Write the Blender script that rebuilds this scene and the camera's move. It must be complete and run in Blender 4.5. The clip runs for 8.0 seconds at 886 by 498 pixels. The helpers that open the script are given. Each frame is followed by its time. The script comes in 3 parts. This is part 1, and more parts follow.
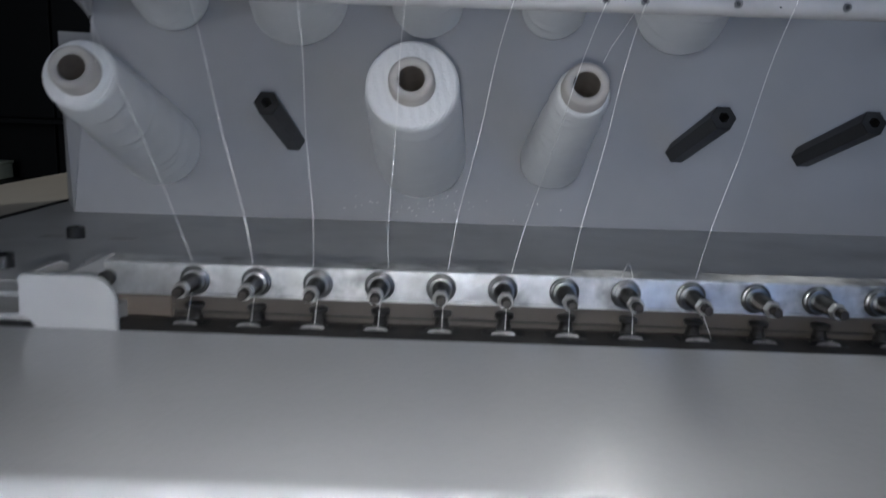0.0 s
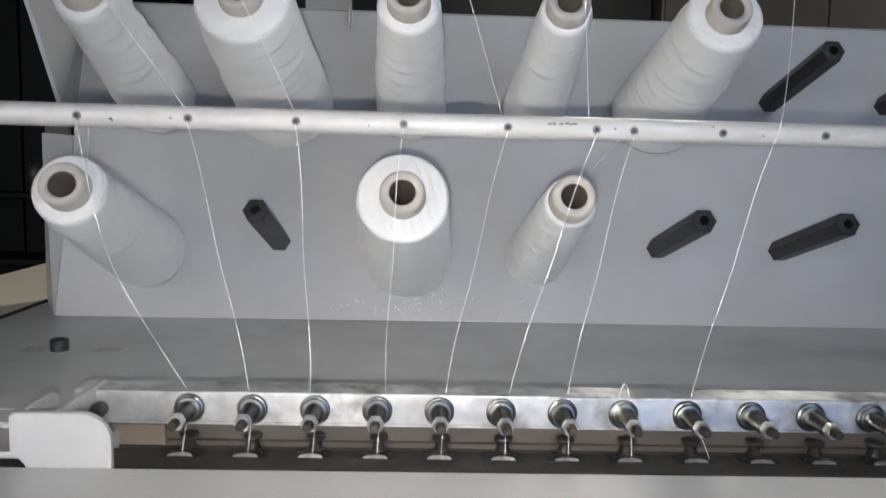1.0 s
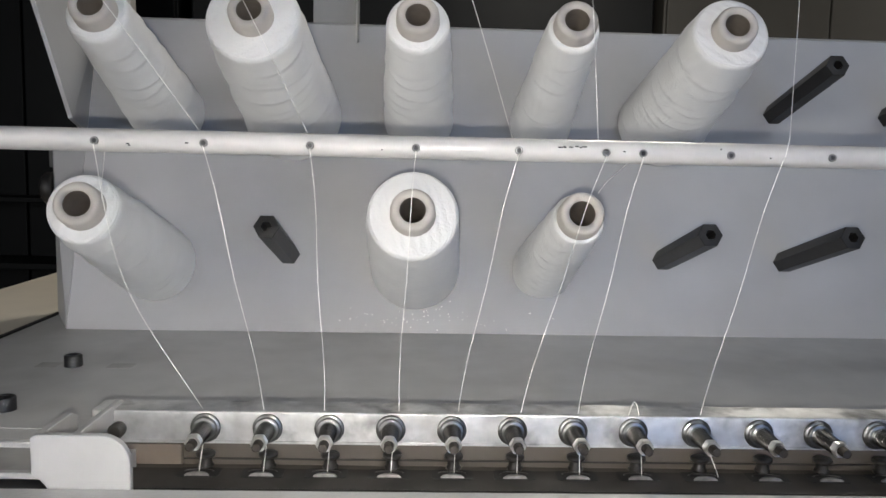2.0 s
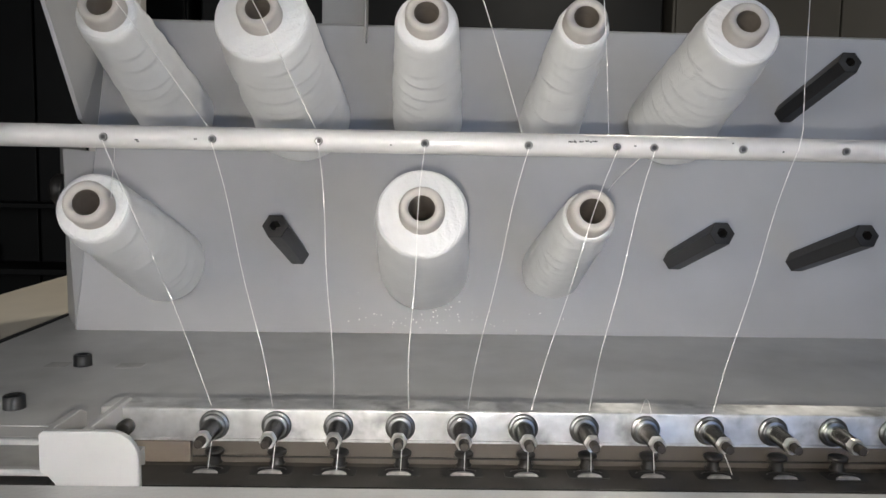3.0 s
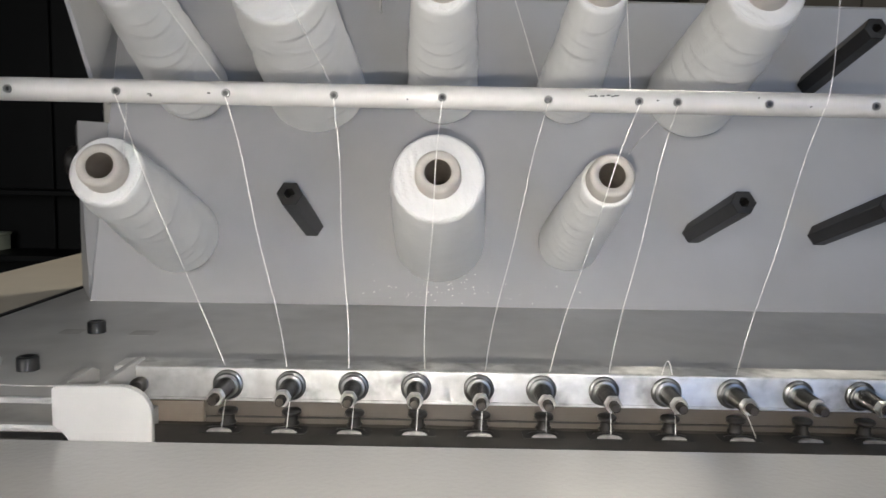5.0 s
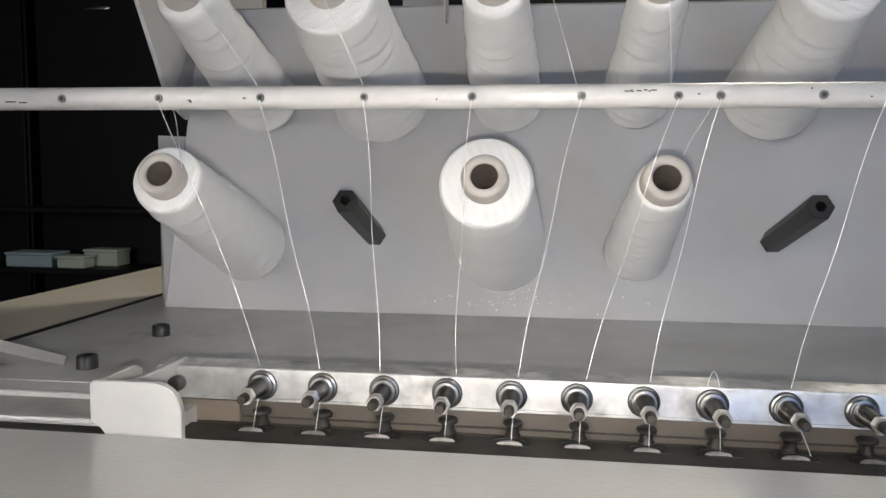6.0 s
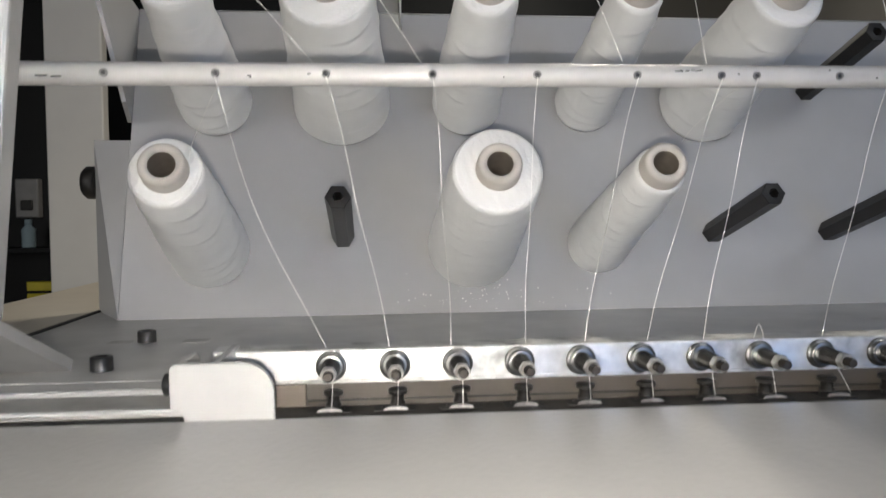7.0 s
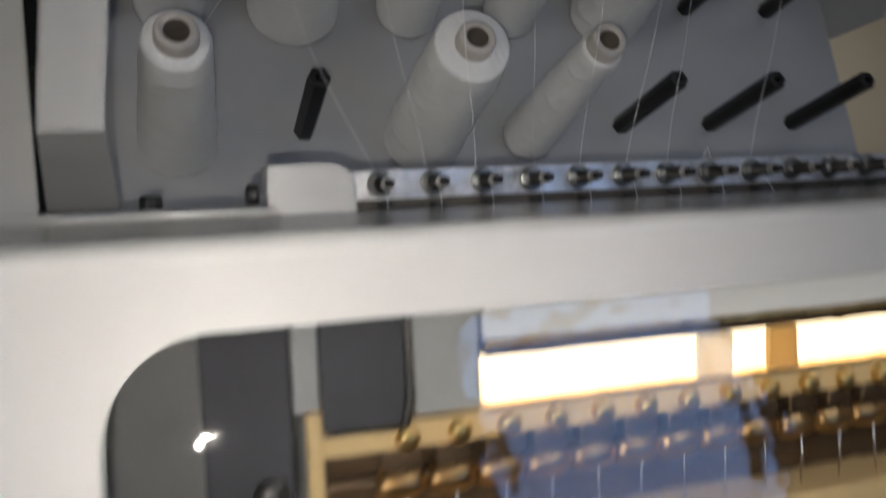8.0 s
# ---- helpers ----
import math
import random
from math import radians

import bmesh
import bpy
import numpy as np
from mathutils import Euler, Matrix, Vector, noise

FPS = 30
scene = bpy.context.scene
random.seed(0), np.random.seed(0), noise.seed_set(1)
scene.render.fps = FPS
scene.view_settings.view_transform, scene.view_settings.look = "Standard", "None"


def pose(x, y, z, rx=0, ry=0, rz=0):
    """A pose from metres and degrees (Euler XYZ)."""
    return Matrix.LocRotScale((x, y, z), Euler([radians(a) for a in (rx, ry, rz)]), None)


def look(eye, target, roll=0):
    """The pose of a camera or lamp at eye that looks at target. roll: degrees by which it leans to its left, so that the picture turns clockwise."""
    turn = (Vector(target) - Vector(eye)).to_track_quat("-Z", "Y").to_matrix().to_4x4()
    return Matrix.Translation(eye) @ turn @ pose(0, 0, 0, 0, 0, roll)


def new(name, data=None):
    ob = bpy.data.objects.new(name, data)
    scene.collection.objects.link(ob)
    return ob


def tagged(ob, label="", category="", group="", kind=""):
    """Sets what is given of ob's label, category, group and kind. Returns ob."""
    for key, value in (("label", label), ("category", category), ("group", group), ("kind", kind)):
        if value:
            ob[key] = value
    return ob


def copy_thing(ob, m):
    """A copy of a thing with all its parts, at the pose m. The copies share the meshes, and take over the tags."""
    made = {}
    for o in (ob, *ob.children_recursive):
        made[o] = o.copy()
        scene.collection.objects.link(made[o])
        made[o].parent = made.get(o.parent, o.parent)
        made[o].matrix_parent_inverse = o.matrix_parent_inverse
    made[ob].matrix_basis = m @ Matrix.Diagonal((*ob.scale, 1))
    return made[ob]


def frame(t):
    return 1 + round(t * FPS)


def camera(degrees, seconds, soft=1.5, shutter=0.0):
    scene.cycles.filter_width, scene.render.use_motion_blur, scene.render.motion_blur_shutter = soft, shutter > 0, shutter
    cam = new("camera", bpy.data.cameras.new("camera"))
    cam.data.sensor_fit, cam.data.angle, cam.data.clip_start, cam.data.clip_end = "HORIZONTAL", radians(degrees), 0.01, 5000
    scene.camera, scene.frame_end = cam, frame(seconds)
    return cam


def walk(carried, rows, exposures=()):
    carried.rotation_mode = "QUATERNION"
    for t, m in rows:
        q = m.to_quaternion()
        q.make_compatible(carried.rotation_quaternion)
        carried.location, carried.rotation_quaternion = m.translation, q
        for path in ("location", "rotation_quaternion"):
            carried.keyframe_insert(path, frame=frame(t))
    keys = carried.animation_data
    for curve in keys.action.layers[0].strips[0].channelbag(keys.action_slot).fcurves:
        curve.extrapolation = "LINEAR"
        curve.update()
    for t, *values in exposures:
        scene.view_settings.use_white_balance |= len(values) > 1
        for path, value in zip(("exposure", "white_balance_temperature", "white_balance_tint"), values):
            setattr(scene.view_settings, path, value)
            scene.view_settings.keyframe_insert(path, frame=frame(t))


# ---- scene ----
cam = camera(59.5, 8.0, shutter=0.8)
PATH = [
    (0, (0.113, -0.336, 0.104), (0.11, 1.629, -0.273), 1.9),
    (0.2, (0.114, -0.329, 0.110), (0.122, 1.638, -0.252), 1.6),
    (0.5, (0.109, -0.33, 0.118), (0.151, 1.647, -0.183), 1.6),
    (1, (0.1, -0.334, 0.131), (0.17, 1.653, -0.085), 1.5),
    (1.5, (0.095, -0.338, 0.141), (0.169, 1.649, -0.079), 1.4),
    (3, (0.095, -0.336, 0.136), (0.137, 1.654, -0.064), 1.1),
    (3.5, (0.093, -0.334, 0.131), (0.142, 1.655, -0.081), 1.1),
    (4, (0.091, -0.332, 0.128), (0.145, 1.655, -0.096), 1.2),
    (5.3, (0.097, -0.33, 0.117), (0.05, 1.658, -0.1), 1.1),
    (5.5, (0.108, -0.325, 0.115), (-0.027, 1.66, -0.091), 0.7),
    (6, (0.125, -0.323, 0.113), (-0.134, 1.652, -0.065), 0.5),
    (6.2, (0.105, -0.326, 0.111), (-0.070, 1.658, -0.053), 0.2),
    (6.5, (0.058, -0.333, 0.106), (0.085, 1.661, -0.037), -0.4),
    (7, (0.022, -0.335, 0.086), (0.19, 1.656, 0.0), -0.6),
    (7.2, (0.018, -0.340, 0.072), (0.198, 1.652, 0.011), -0.6),
    (7.5, (-0.002, -0.353, 0.048), (0.265, 1.628, -0.003), -0.8),
    (7.7, (-0.038, -0.366, 0.037), (0.381, 1.588, -0.053), -2.0),
    (8, (-0.084, -0.382, 0.015), (0.494, 1.527, -0.129), -2.5),
]
EXPOSURES = [(0, -1.32, 5830, 10), (0.5, -0.36, 6200, 10), (1.0, -0.19, 6480, 10), (1.5, -0.21, 6580, 10), (3.0, -0.21, 6800, 10), (6.5, -0.18, 6880, 10), (7.2, -0.25, 6880, 10), (7.5, -0.62, 6850, 10), (7.7, -0.95, 6820, 10), (8.0, -1.34, 6780, 10)]
walk(cam, [(t, look(eye, target, roll)) for t, eye, target, roll in PATH], EXPOSURES)

# ---- light ----
TORCH = 19000.0     # radiance of the small torch beside the lens
world = bpy.data.worlds.new("world")
scene.world = world
world.use_nodes = True
world.node_tree.nodes["Background"].inputs["Color"].default_value = (0.75, 0.85, 1.0, 1)
world.node_tree.nodes["Background"].inputs["Strength"].default_value = 0.02


def area_lamp(name, eye, target, wide, high, watts, colour):
    data = bpy.data.lights.new(name, "AREA")
    data.shape, data.size, data.size_y, data.energy, data.color = "RECTANGLE", wide, high, watts, colour
    ob = new(name, data)
    ob.matrix_world = look(eye, target)
    return ob


# Unseen fill lamp, added to brighten the right side and the top faces.
area_lamp("unseen_ceiling_light", (1.05, -1.25, 1.30), (1.05, -1.25, 0), 1.2, 0.25, 12, (0.80, 0.88, 1.0))
area_lamp("unseen_ceiling_light", (0.62, 1.6, 1.30), (0.62, 1.6, 0), 0.06, 0.6, 14, (1.0, 0.95, 0.86))
area_lamp("unseen_ceiling_light", (0.85, 1.6, 1.30), (0.85, 1.6, 0), 0.06, 0.6, 14, (1.0, 0.95, 0.86))
# Unseen fill lamp, added to brighten the cream wall at the right.
area_lamp("unseen_ceiling_light", (3.0, 2.4, 1.30), (3.0, 2.4, 0), 1.2, 0.12, 14, (1.0, 0.95, 0.86))
# Unseen fill lamp, added at the back left to brighten the machine.
area_lamp("window_daylight", (-1.60, -2.93, 0.45), (-1.0, 0.0, 0.35), 1.5, 1.4, 62, (0.97, 0.98, 1.0))


# ---- materials ----
def material(name, colour, rough=0.5, metal=0.0, vary=0.08, scale=30.0, bump=0.0, bump_scale=400.0, coat=0.0, stain=0.0, stain_scale=6.0,
             specular=0.5, glow=None, patchy=0.15):
    m = bpy.data.materials.new(name)
    m.use_nodes = True
    tree = m.node_tree
    p = tree.nodes["Principled BSDF"]
    p.inputs["Roughness"].default_value, p.inputs["Metallic"].default_value = rough, metal
    p.inputs["Coat Weight"].default_value = coat
    p.inputs["Coat Roughness"].default_value = 0.05
    p.inputs["Specular IOR Level"].default_value = specular
    where = tree.nodes.new("ShaderNodeTexCoord")
    fine = tree.nodes.new("ShaderNodeTexNoise")
    fine.inputs["Scale"].default_value, fine.inputs["Detail"].default_value = scale, 6
    wide = tree.nodes.new("ShaderNodeTexNoise")
    wide.inputs["Scale"].default_value, wide.inputs["Detail"].default_value = stain_scale, 4
    for n in (fine, wide):
        tree.links.new(where.outputs["Object"], n.inputs["Vector"])
    ramp = tree.nodes.new("ShaderNodeMapRange")
    ramp.inputs["From Min"].default_value, ramp.inputs["From Max"].default_value = 0.3, 0.7
    ramp.inputs["To Min"].default_value, ramp.inputs["To Max"].default_value = 1 - vary, 1 + vary
    tree.links.new(fine.outputs["Fac"], ramp.inputs["Value"])
    ramp2 = tree.nodes.new("ShaderNodeMapRange")
    ramp2.inputs["From Min"].default_value, ramp2.inputs["From Max"].default_value = 0.52, 0.72
    ramp2.inputs["To Min"].default_value, ramp2.inputs["To Max"].default_value = 1, 1 - stain
    tree.links.new(wide.outputs["Fac"], ramp2.inputs["Value"])
    times = tree.nodes.new("ShaderNodeMath")
    times.operation = "MULTIPLY"
    tree.links.new(ramp.outputs["Result"], times.inputs[0])
    tree.links.new(ramp2.outputs["Result"], times.inputs[1])
    tint = tree.nodes.new("ShaderNodeVectorMath")
    tint.operation = "SCALE"
    tint.inputs[0].default_value = colour
    tree.links.new(times.outputs["Value"], tint.inputs["Scale"])
    tree.links.new(tint.outputs["Vector"], p.inputs["Base Color"])
    gloss = tree.nodes.new("ShaderNodeMapRange")
    gloss.inputs["To Min"].default_value, gloss.inputs["To Max"].default_value = rough * (1 - patchy), min(1.0, rough * (1 + patchy))
    tree.links.new(wide.outputs["Fac"], gloss.inputs["Value"])
    tree.links.new(gloss.outputs["Result"], p.inputs["Roughness"])
    if bump:
        relief = tree.nodes.new("ShaderNodeTexNoise")
        relief.inputs["Scale"].default_value, relief.inputs["Detail"].default_value = bump_scale, 3
        tree.links.new(where.outputs["Object"], relief.inputs["Vector"])
        b = tree.nodes.new("ShaderNodeBump")
        b.inputs["Strength"].default_value, b.inputs["Distance"].default_value = bump, 0.001
        tree.links.new(relief.outputs["Fac"], b.inputs["Height"])
        if coat < 0.5:
            tree.links.new(b.outputs["Normal"], p.inputs["Normal"])
        if coat:
            tree.links.new(b.outputs["Normal"], p.inputs["Coat Normal"])
    if glow:
        p.inputs["Emission Color"].default_value = (*glow[:3], 1)
        p.inputs["Emission Strength"].default_value = glow[3]
    return m


def yarn_material():
    """White wound sewing thread: fine crossing turns round the cone's own axis."""
    m = material("wound_white_thread", (0.72, 0.718, 0.703), 0.72, vary=0.03, scale=60, specular=0.25)
    tree = m.node_tree
    p = tree.nodes["Principled BSDF"]
    p.inputs["Sheen Weight"].default_value = 0.25
    where = tree.nodes.new("ShaderNodeTexCoord")
    total = None
    for turn in (9, -9):
        place = tree.nodes.new("ShaderNodeMapping")
        place.inputs["Rotation"].default_value = (radians(turn), radians(turn * 0.6), 0)
        tree.links.new(where.outputs["Object"], place.inputs["Vector"])
        wave = tree.nodes.new("ShaderNodeTexWave")
        wave.bands_direction = "Z"
        wave.inputs["Scale"].default_value, wave.inputs["Distortion"].default_value = 320, 2.5
        wave.inputs["Detail"].default_value, wave.inputs["Detail Scale"].default_value = 2, 1.5
        tree.links.new(place.outputs["Vector"], wave.inputs["Vector"])
        if total is None:
            total = wave.outputs["Fac"]
        else:
            add = tree.nodes.new("ShaderNodeMath")
            tree.links.new(total, add.inputs[0])
            tree.links.new(wave.outputs["Fac"], add.inputs[1])
            total = add.outputs["Value"]
    b = tree.nodes.new("ShaderNodeBump")
    b.inputs["Strength"].default_value, b.inputs["Distance"].default_value = 0.35, 0.0004
    tree.links.new(total, b.inputs["Height"])
    tree.links.new(b.outputs["Normal"], p.inputs["Normal"])
    return m


def glass_material(name):
    m = bpy.data.materials.new(name)
    m.use_nodes = True
    p = m.node_tree.nodes["Principled BSDF"]
    p.inputs["Base Color"].default_value = (0.97, 0.98, 0.98, 1)
    p.inputs["Roughness"].default_value, p.inputs["IOR"].default_value = 0.02, 1.5
    p.inputs["Transmission Weight"].default_value = 1.0
    p.inputs["Specular IOR Level"].default_value = 0.5
    where = m.node_tree.nodes.new("ShaderNodeTexCoord")
    waves = m.node_tree.nodes.new("ShaderNodeTexNoise")
    waves.inputs["Scale"].default_value, waves.inputs["Detail"].default_value = 45, 2
    relief = m.node_tree.nodes.new("ShaderNodeBump")
    relief.inputs["Strength"].default_value, relief.inputs["Distance"].default_value = 0.30, 0.002
    m.node_tree.links.new(where.outputs["Object"], waves.inputs["Vector"])
    m.node_tree.links.new(waves.outputs["Fac"], relief.inputs["Height"])
    m.node_tree.links.new(relief.outputs["Normal"], p.inputs["Normal"])
    return m


PANEL_GREY = material("grey_satin_paint", (0.388, 0.391, 0.395), 0.42, vary=0.03, bump=0.05, bump_scale=900, stain=0.05)
SHELF_GREY = material("worn_grey_enamel", (0.50, 0.495, 0.482), 0.38, patchy=0.35, vary=0.06, scale=50, bump=0.05, bump_scale=500, stain=0.12, stain_scale=14)
# Shelf enamel with brown stains, its base darkened to offset the left lamp.
STEP_GREY = material("stained_shaded_enamel", (0.34, 0.335, 0.32), 0.42, patchy=0.3, vary=0.08, scale=60, bump=0.05, bump_scale=500, stain=0.35, stain_scale=28)
COVER_WHITE = material("pearl_grey_enamel", (0.46, 0.456, 0.445), 0.45, vary=0.02, bump=0.26, bump_scale=380, coat=0.9, stain=0.04, specular=0.35)
WHITE_PAINT = material("white_enamel", (0.39, 0.388, 0.380), 0.32, vary=0.03, bump=0.06, bump_scale=300, coat=0.2, stain=0.06, stain_scale=40)
BAR_PAINT = material("chipped_white_paint", (0.44, 0.435, 0.425), 0.38, vary=0.05, scale=90, bump=0.08, bump_scale=300, coat=0.2, stain=0.05, stain_scale=25)
# Cream parts near the lamp strip, its golden light put into the colour.
LAMPLIT_CREAM = material("lamplit_cream_enamel", (0.52, 0.37, 0.18), 0.4, vary=0.1, scale=60, bump=0.05, stain=0.1)
CREAM = material("cream_enamel", (0.68, 0.62, 0.52), 0.4, vary=0.03, bump=0.05, stain=0.06)
ALUMINIUM = material("scuffed_aluminium", (0.60, 0.60, 0.59), 0.44, 0.76, vary=0.26, scale=90, bump=0.16, bump_scale=150, stain=0.60, stain_scale=60, patchy=0.7)
STEEL = material("bright_steel", (0.62, 0.61, 0.59), 0.26, 1.0, vary=0.08, scale=200)
DARK_STEEL = material("blackened_steel", (0.11, 0.105, 0.10), 0.34, 0.9, vary=0.12, scale=150)
SPRING = material("spring_steel", (0.10, 0.095, 0.09), 0.35, 1.0, vary=0.1, scale=300)
DISC = material("grey_disc_steel", (0.22, 0.22, 0.215), 0.30, 1.0, vary=0.15, scale=220)
STUD = material("brown_stud_steel", (0.05, 0.043, 0.037), 0.5, 0.7, vary=0.2, scale=260)
NUT = material("nickel_plated_steel", (0.66, 0.65, 0.63), 0.30, 0.85, vary=0.10, scale=180)
RIM = material("worn_rim_steel", (0.42, 0.41, 0.40), 0.35, 0.8, vary=0.3, scale=300)
# Near-black colour for the shade of the recesses, which are flat slabs.
RECESS = material("recess_shade_black", (0.010, 0.0095, 0.009), 0.6, vary=0.25, scale=120)
GREASE = material("dried_grease", (0.013, 0.0115, 0.010), 0.42, specular=0.4, vary=0.3, scale=160, bump=0.3, bump_scale=500)
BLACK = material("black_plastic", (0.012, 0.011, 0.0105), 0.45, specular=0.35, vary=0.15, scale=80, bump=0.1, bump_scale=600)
OXIDE = material("black_oxide_screw", (0.035, 0.035, 0.036), 0.38, 0.5, vary=0.15, scale=120)
PLATE_DARK = material("oily_dark_plate", (0.034, 0.030, 0.026), 0.55, 0.0, specular=0.25, vary=0.25, scale=70, stain=0.4, stain_scale=30)
TAUPE = material("taupe_painted_steel", (0.068, 0.058, 0.046), 0.55, vary=0.08, scale=60, stain=0.2, stain_scale=30)
TAN = material("tan_spacer_paint", (0.15, 0.122, 0.095), 0.5, vary=0.12, scale=60, stain=0.3, stain_scale=40)
TUBE = material("grey_cardboard_tube", (0.47, 0.44, 0.40), 0.75, vary=0.05, scale=120, specular=0.3)
YARN = yarn_material()
THREAD = material("white_thread", (0.85, 0.84, 0.80), 0.6, vary=0.03)
BORE = material("brown_cardboard_bore", (0.17, 0.145, 0.12), 0.85, vary=0.1, scale=120, specular=0.2)
INNER_GREY = material("inner_grey_paint", (0.22, 0.22, 0.22), 0.5, vary=0.08)
INNER_DARK = material("inner_charcoal_paint", (0.034, 0.034, 0.038), 0.75, vary=0.1, specular=0.15)
MID_GREY = material("grey_cast_housing", (0.23, 0.23, 0.225), 0.42, vary=0.1, scale=60, stain=0.2, stain_scale=40)
GOLD = material("brass_trim", (0.80, 0.56, 0.22), 0.28, 1.0, vary=0.2, scale=140, bump=0.4, bump_scale=260)
COPPER = material("copper_brown_metal", (0.55, 0.33, 0.14), 0.28, 1.0, vary=0.15, scale=120)
LAMP_GLOW = material("warm_led_strip", (0.9, 0.85, 0.7), 0.4, glow=(1.0, 0.80, 0.50, 5.0))
TORCH_GLOW = material("torch_lens", (1, 1, 1), 0.4, glow=(1.0, 0.97, 0.93, TORCH))
SCREEN_GLOW = material("blue_screen", (0.02, 0.03, 0.06), 0.2, glow=(0.24, 0.42, 0.85, 6.0))


def translucent_material(name, colour):
    """Thin milky plastic that the lamp behind it shines through."""
    m = material(name, colour, 0.35, vary=0.05, scale=80)
    tree = m.node_tree
    p = tree.nodes["Principled BSDF"]
    through_light = tree.nodes.new("ShaderNodeBsdfTranslucent")
    through_light.inputs["Color"].default_value = (*colour, 1)
    mix = tree.nodes.new("ShaderNodeMixShader")
    mix.inputs["Fac"].default_value = 0.6
    tree.links.new(p.outputs["BSDF"], mix.inputs[1])
    tree.links.new(through_light.outputs["BSDF"], mix.inputs[2])
    tree.links.new(mix.outputs["Shader"], tree.nodes["Material Output"].inputs["Surface"])
    return m


MILKY = translucent_material("milky_plastic_clip", (0.80, 0.74, 0.62))
AMBER_CLIP = translucent_material("amber_plastic_clip", (0.66, 0.50, 0.24))
ACRYLIC = glass_material("clear_acrylic")
RESIDUE = material("brown_residue", (0.40, 0.39, 0.375), 0.5, vary=0.15, scale=90)
PILLAR_WHITE = material("white_wall_paint", (0.82, 0.81, 0.78), 0.7, vary=0.03, scale=8, stain=0.06, stain_scale=2)
BRONZE = material("dark_bronze", (0.13, 0.085, 0.05), 0.35, 0.8, vary=0.15, scale=100)
INK_HOLE_BLACK = material("ink_and_hole_black", (0.03, 0.03, 0.03), 0.6)
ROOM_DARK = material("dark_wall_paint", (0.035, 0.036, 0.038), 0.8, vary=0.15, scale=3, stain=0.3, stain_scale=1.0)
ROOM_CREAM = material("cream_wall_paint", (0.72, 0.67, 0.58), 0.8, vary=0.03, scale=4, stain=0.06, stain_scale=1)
FLOOR_DARK = material("dark_floor_tile", (0.07, 0.07, 0.072), 0.5, vary=0.15, scale=6)
NAVY = material("navy_lacquer", (0.006, 0.007, 0.008), 0.5, specular=0.2, vary=0.15, scale=8)
SMOKE = material("smoke_grey_laminate", (0.05, 0.047, 0.041), 0.6, vary=0.08, scale=5)
YELLOW = material("yellow_paint", (0.62, 0.52, 0.03), 0.5, vary=0.05)
PALE_GREEN = material("pale_green_card", (0.45, 0.52, 0.46), 0.7, vary=0.05)
PALE_BLUE = material("pale_blue_card", (0.30, 0.40, 0.45), 0.7, vary=0.05)


# ---- mesh helpers ----
def smooth(bm, on=True):
    for f in bm.faces:
        f.smooth = on
    return bm


def mesh_of(name, bm, mat):
    data = bpy.data.meshes.new(name)
    bm.normal_update()
    bm.to_mesh(data)
    bm.free()
    data.materials.append(mat)
    return data


def part(name, bm, mat, parent=None, label="", m=None):
    ob = new(name, mesh_of(name, bm, mat))
    if parent is not None:
        ob.parent = parent
    if m is not None:
        ob.matrix_basis = m
    if label:
        tagged(ob, label)
    return ob


def thing(name, m=None, label="", category="", group="", kind=""):
    ob = new(name)
    ob.empty_display_size = 0.01
    if m is not None:
        ob.matrix_basis = m
    return tagged(ob, label, category, group, kind)


def box(x0, x1, y0, y1, z0, z1, bevel=0.0, segments=2):
    bm = bmesh.new()
    bmesh.ops.create_cube(bm, size=1, matrix=Matrix.LocRotScale(((x0 + x1) / 2, (y0 + y1) / 2, (z0 + z1) / 2), None, (x1 - x0, y1 - y0, z1 - z0)))
    if bevel:
        bmesh.ops.bevel(bm, geom=bm.edges[:], offset=bevel, segments=segments, profile=0.5, affect="EDGES")
        smooth(bm)
        for f in bm.faces:
            f.smooth = f.calc_area() < 3 * bevel * max(x1 - x0, y1 - y0, z1 - z0)
    return bm


def join(*many):
    """One bmesh out of several."""
    bm = bmesh.new()
    for other in many:
        data = bpy.data.meshes.new("join")
        other.to_mesh(data)
        other.free()
        bm.from_mesh(data)
        bpy.data.meshes.remove(data)
    return bm


def lathe(profile, segments=32, wobble=None):
    """Turns (radius, height) pairs round the z axis."""
    bm = bmesh.new()
    rings = []
    for r, z in profile:
        ring = []
        for k in range(segments):
            a = 2 * math.pi * k / segments
            rr = r + (wobble(a, z) if wobble else 0)
            ring.append(bm.verts.new((rr * math.cos(a), rr * math.sin(a), z)))
        rings.append(ring)
    for low, high in zip(rings, rings[1:]):
        for k in range(segments):
            bm.faces.new((low[k], low[(k + 1) % segments], high[(k + 1) % segments], high[k]))
    smooth(bm)
    return bm


def capped(profile, segments=32):
    bm = lathe(profile, segments)
    bm.verts.ensure_lookup_table()
    n = len(bm.verts)
    bm.faces.new(list(reversed(bm.verts[:segments])))
    bm.faces.new(bm.verts[n - segments:])
    return bm


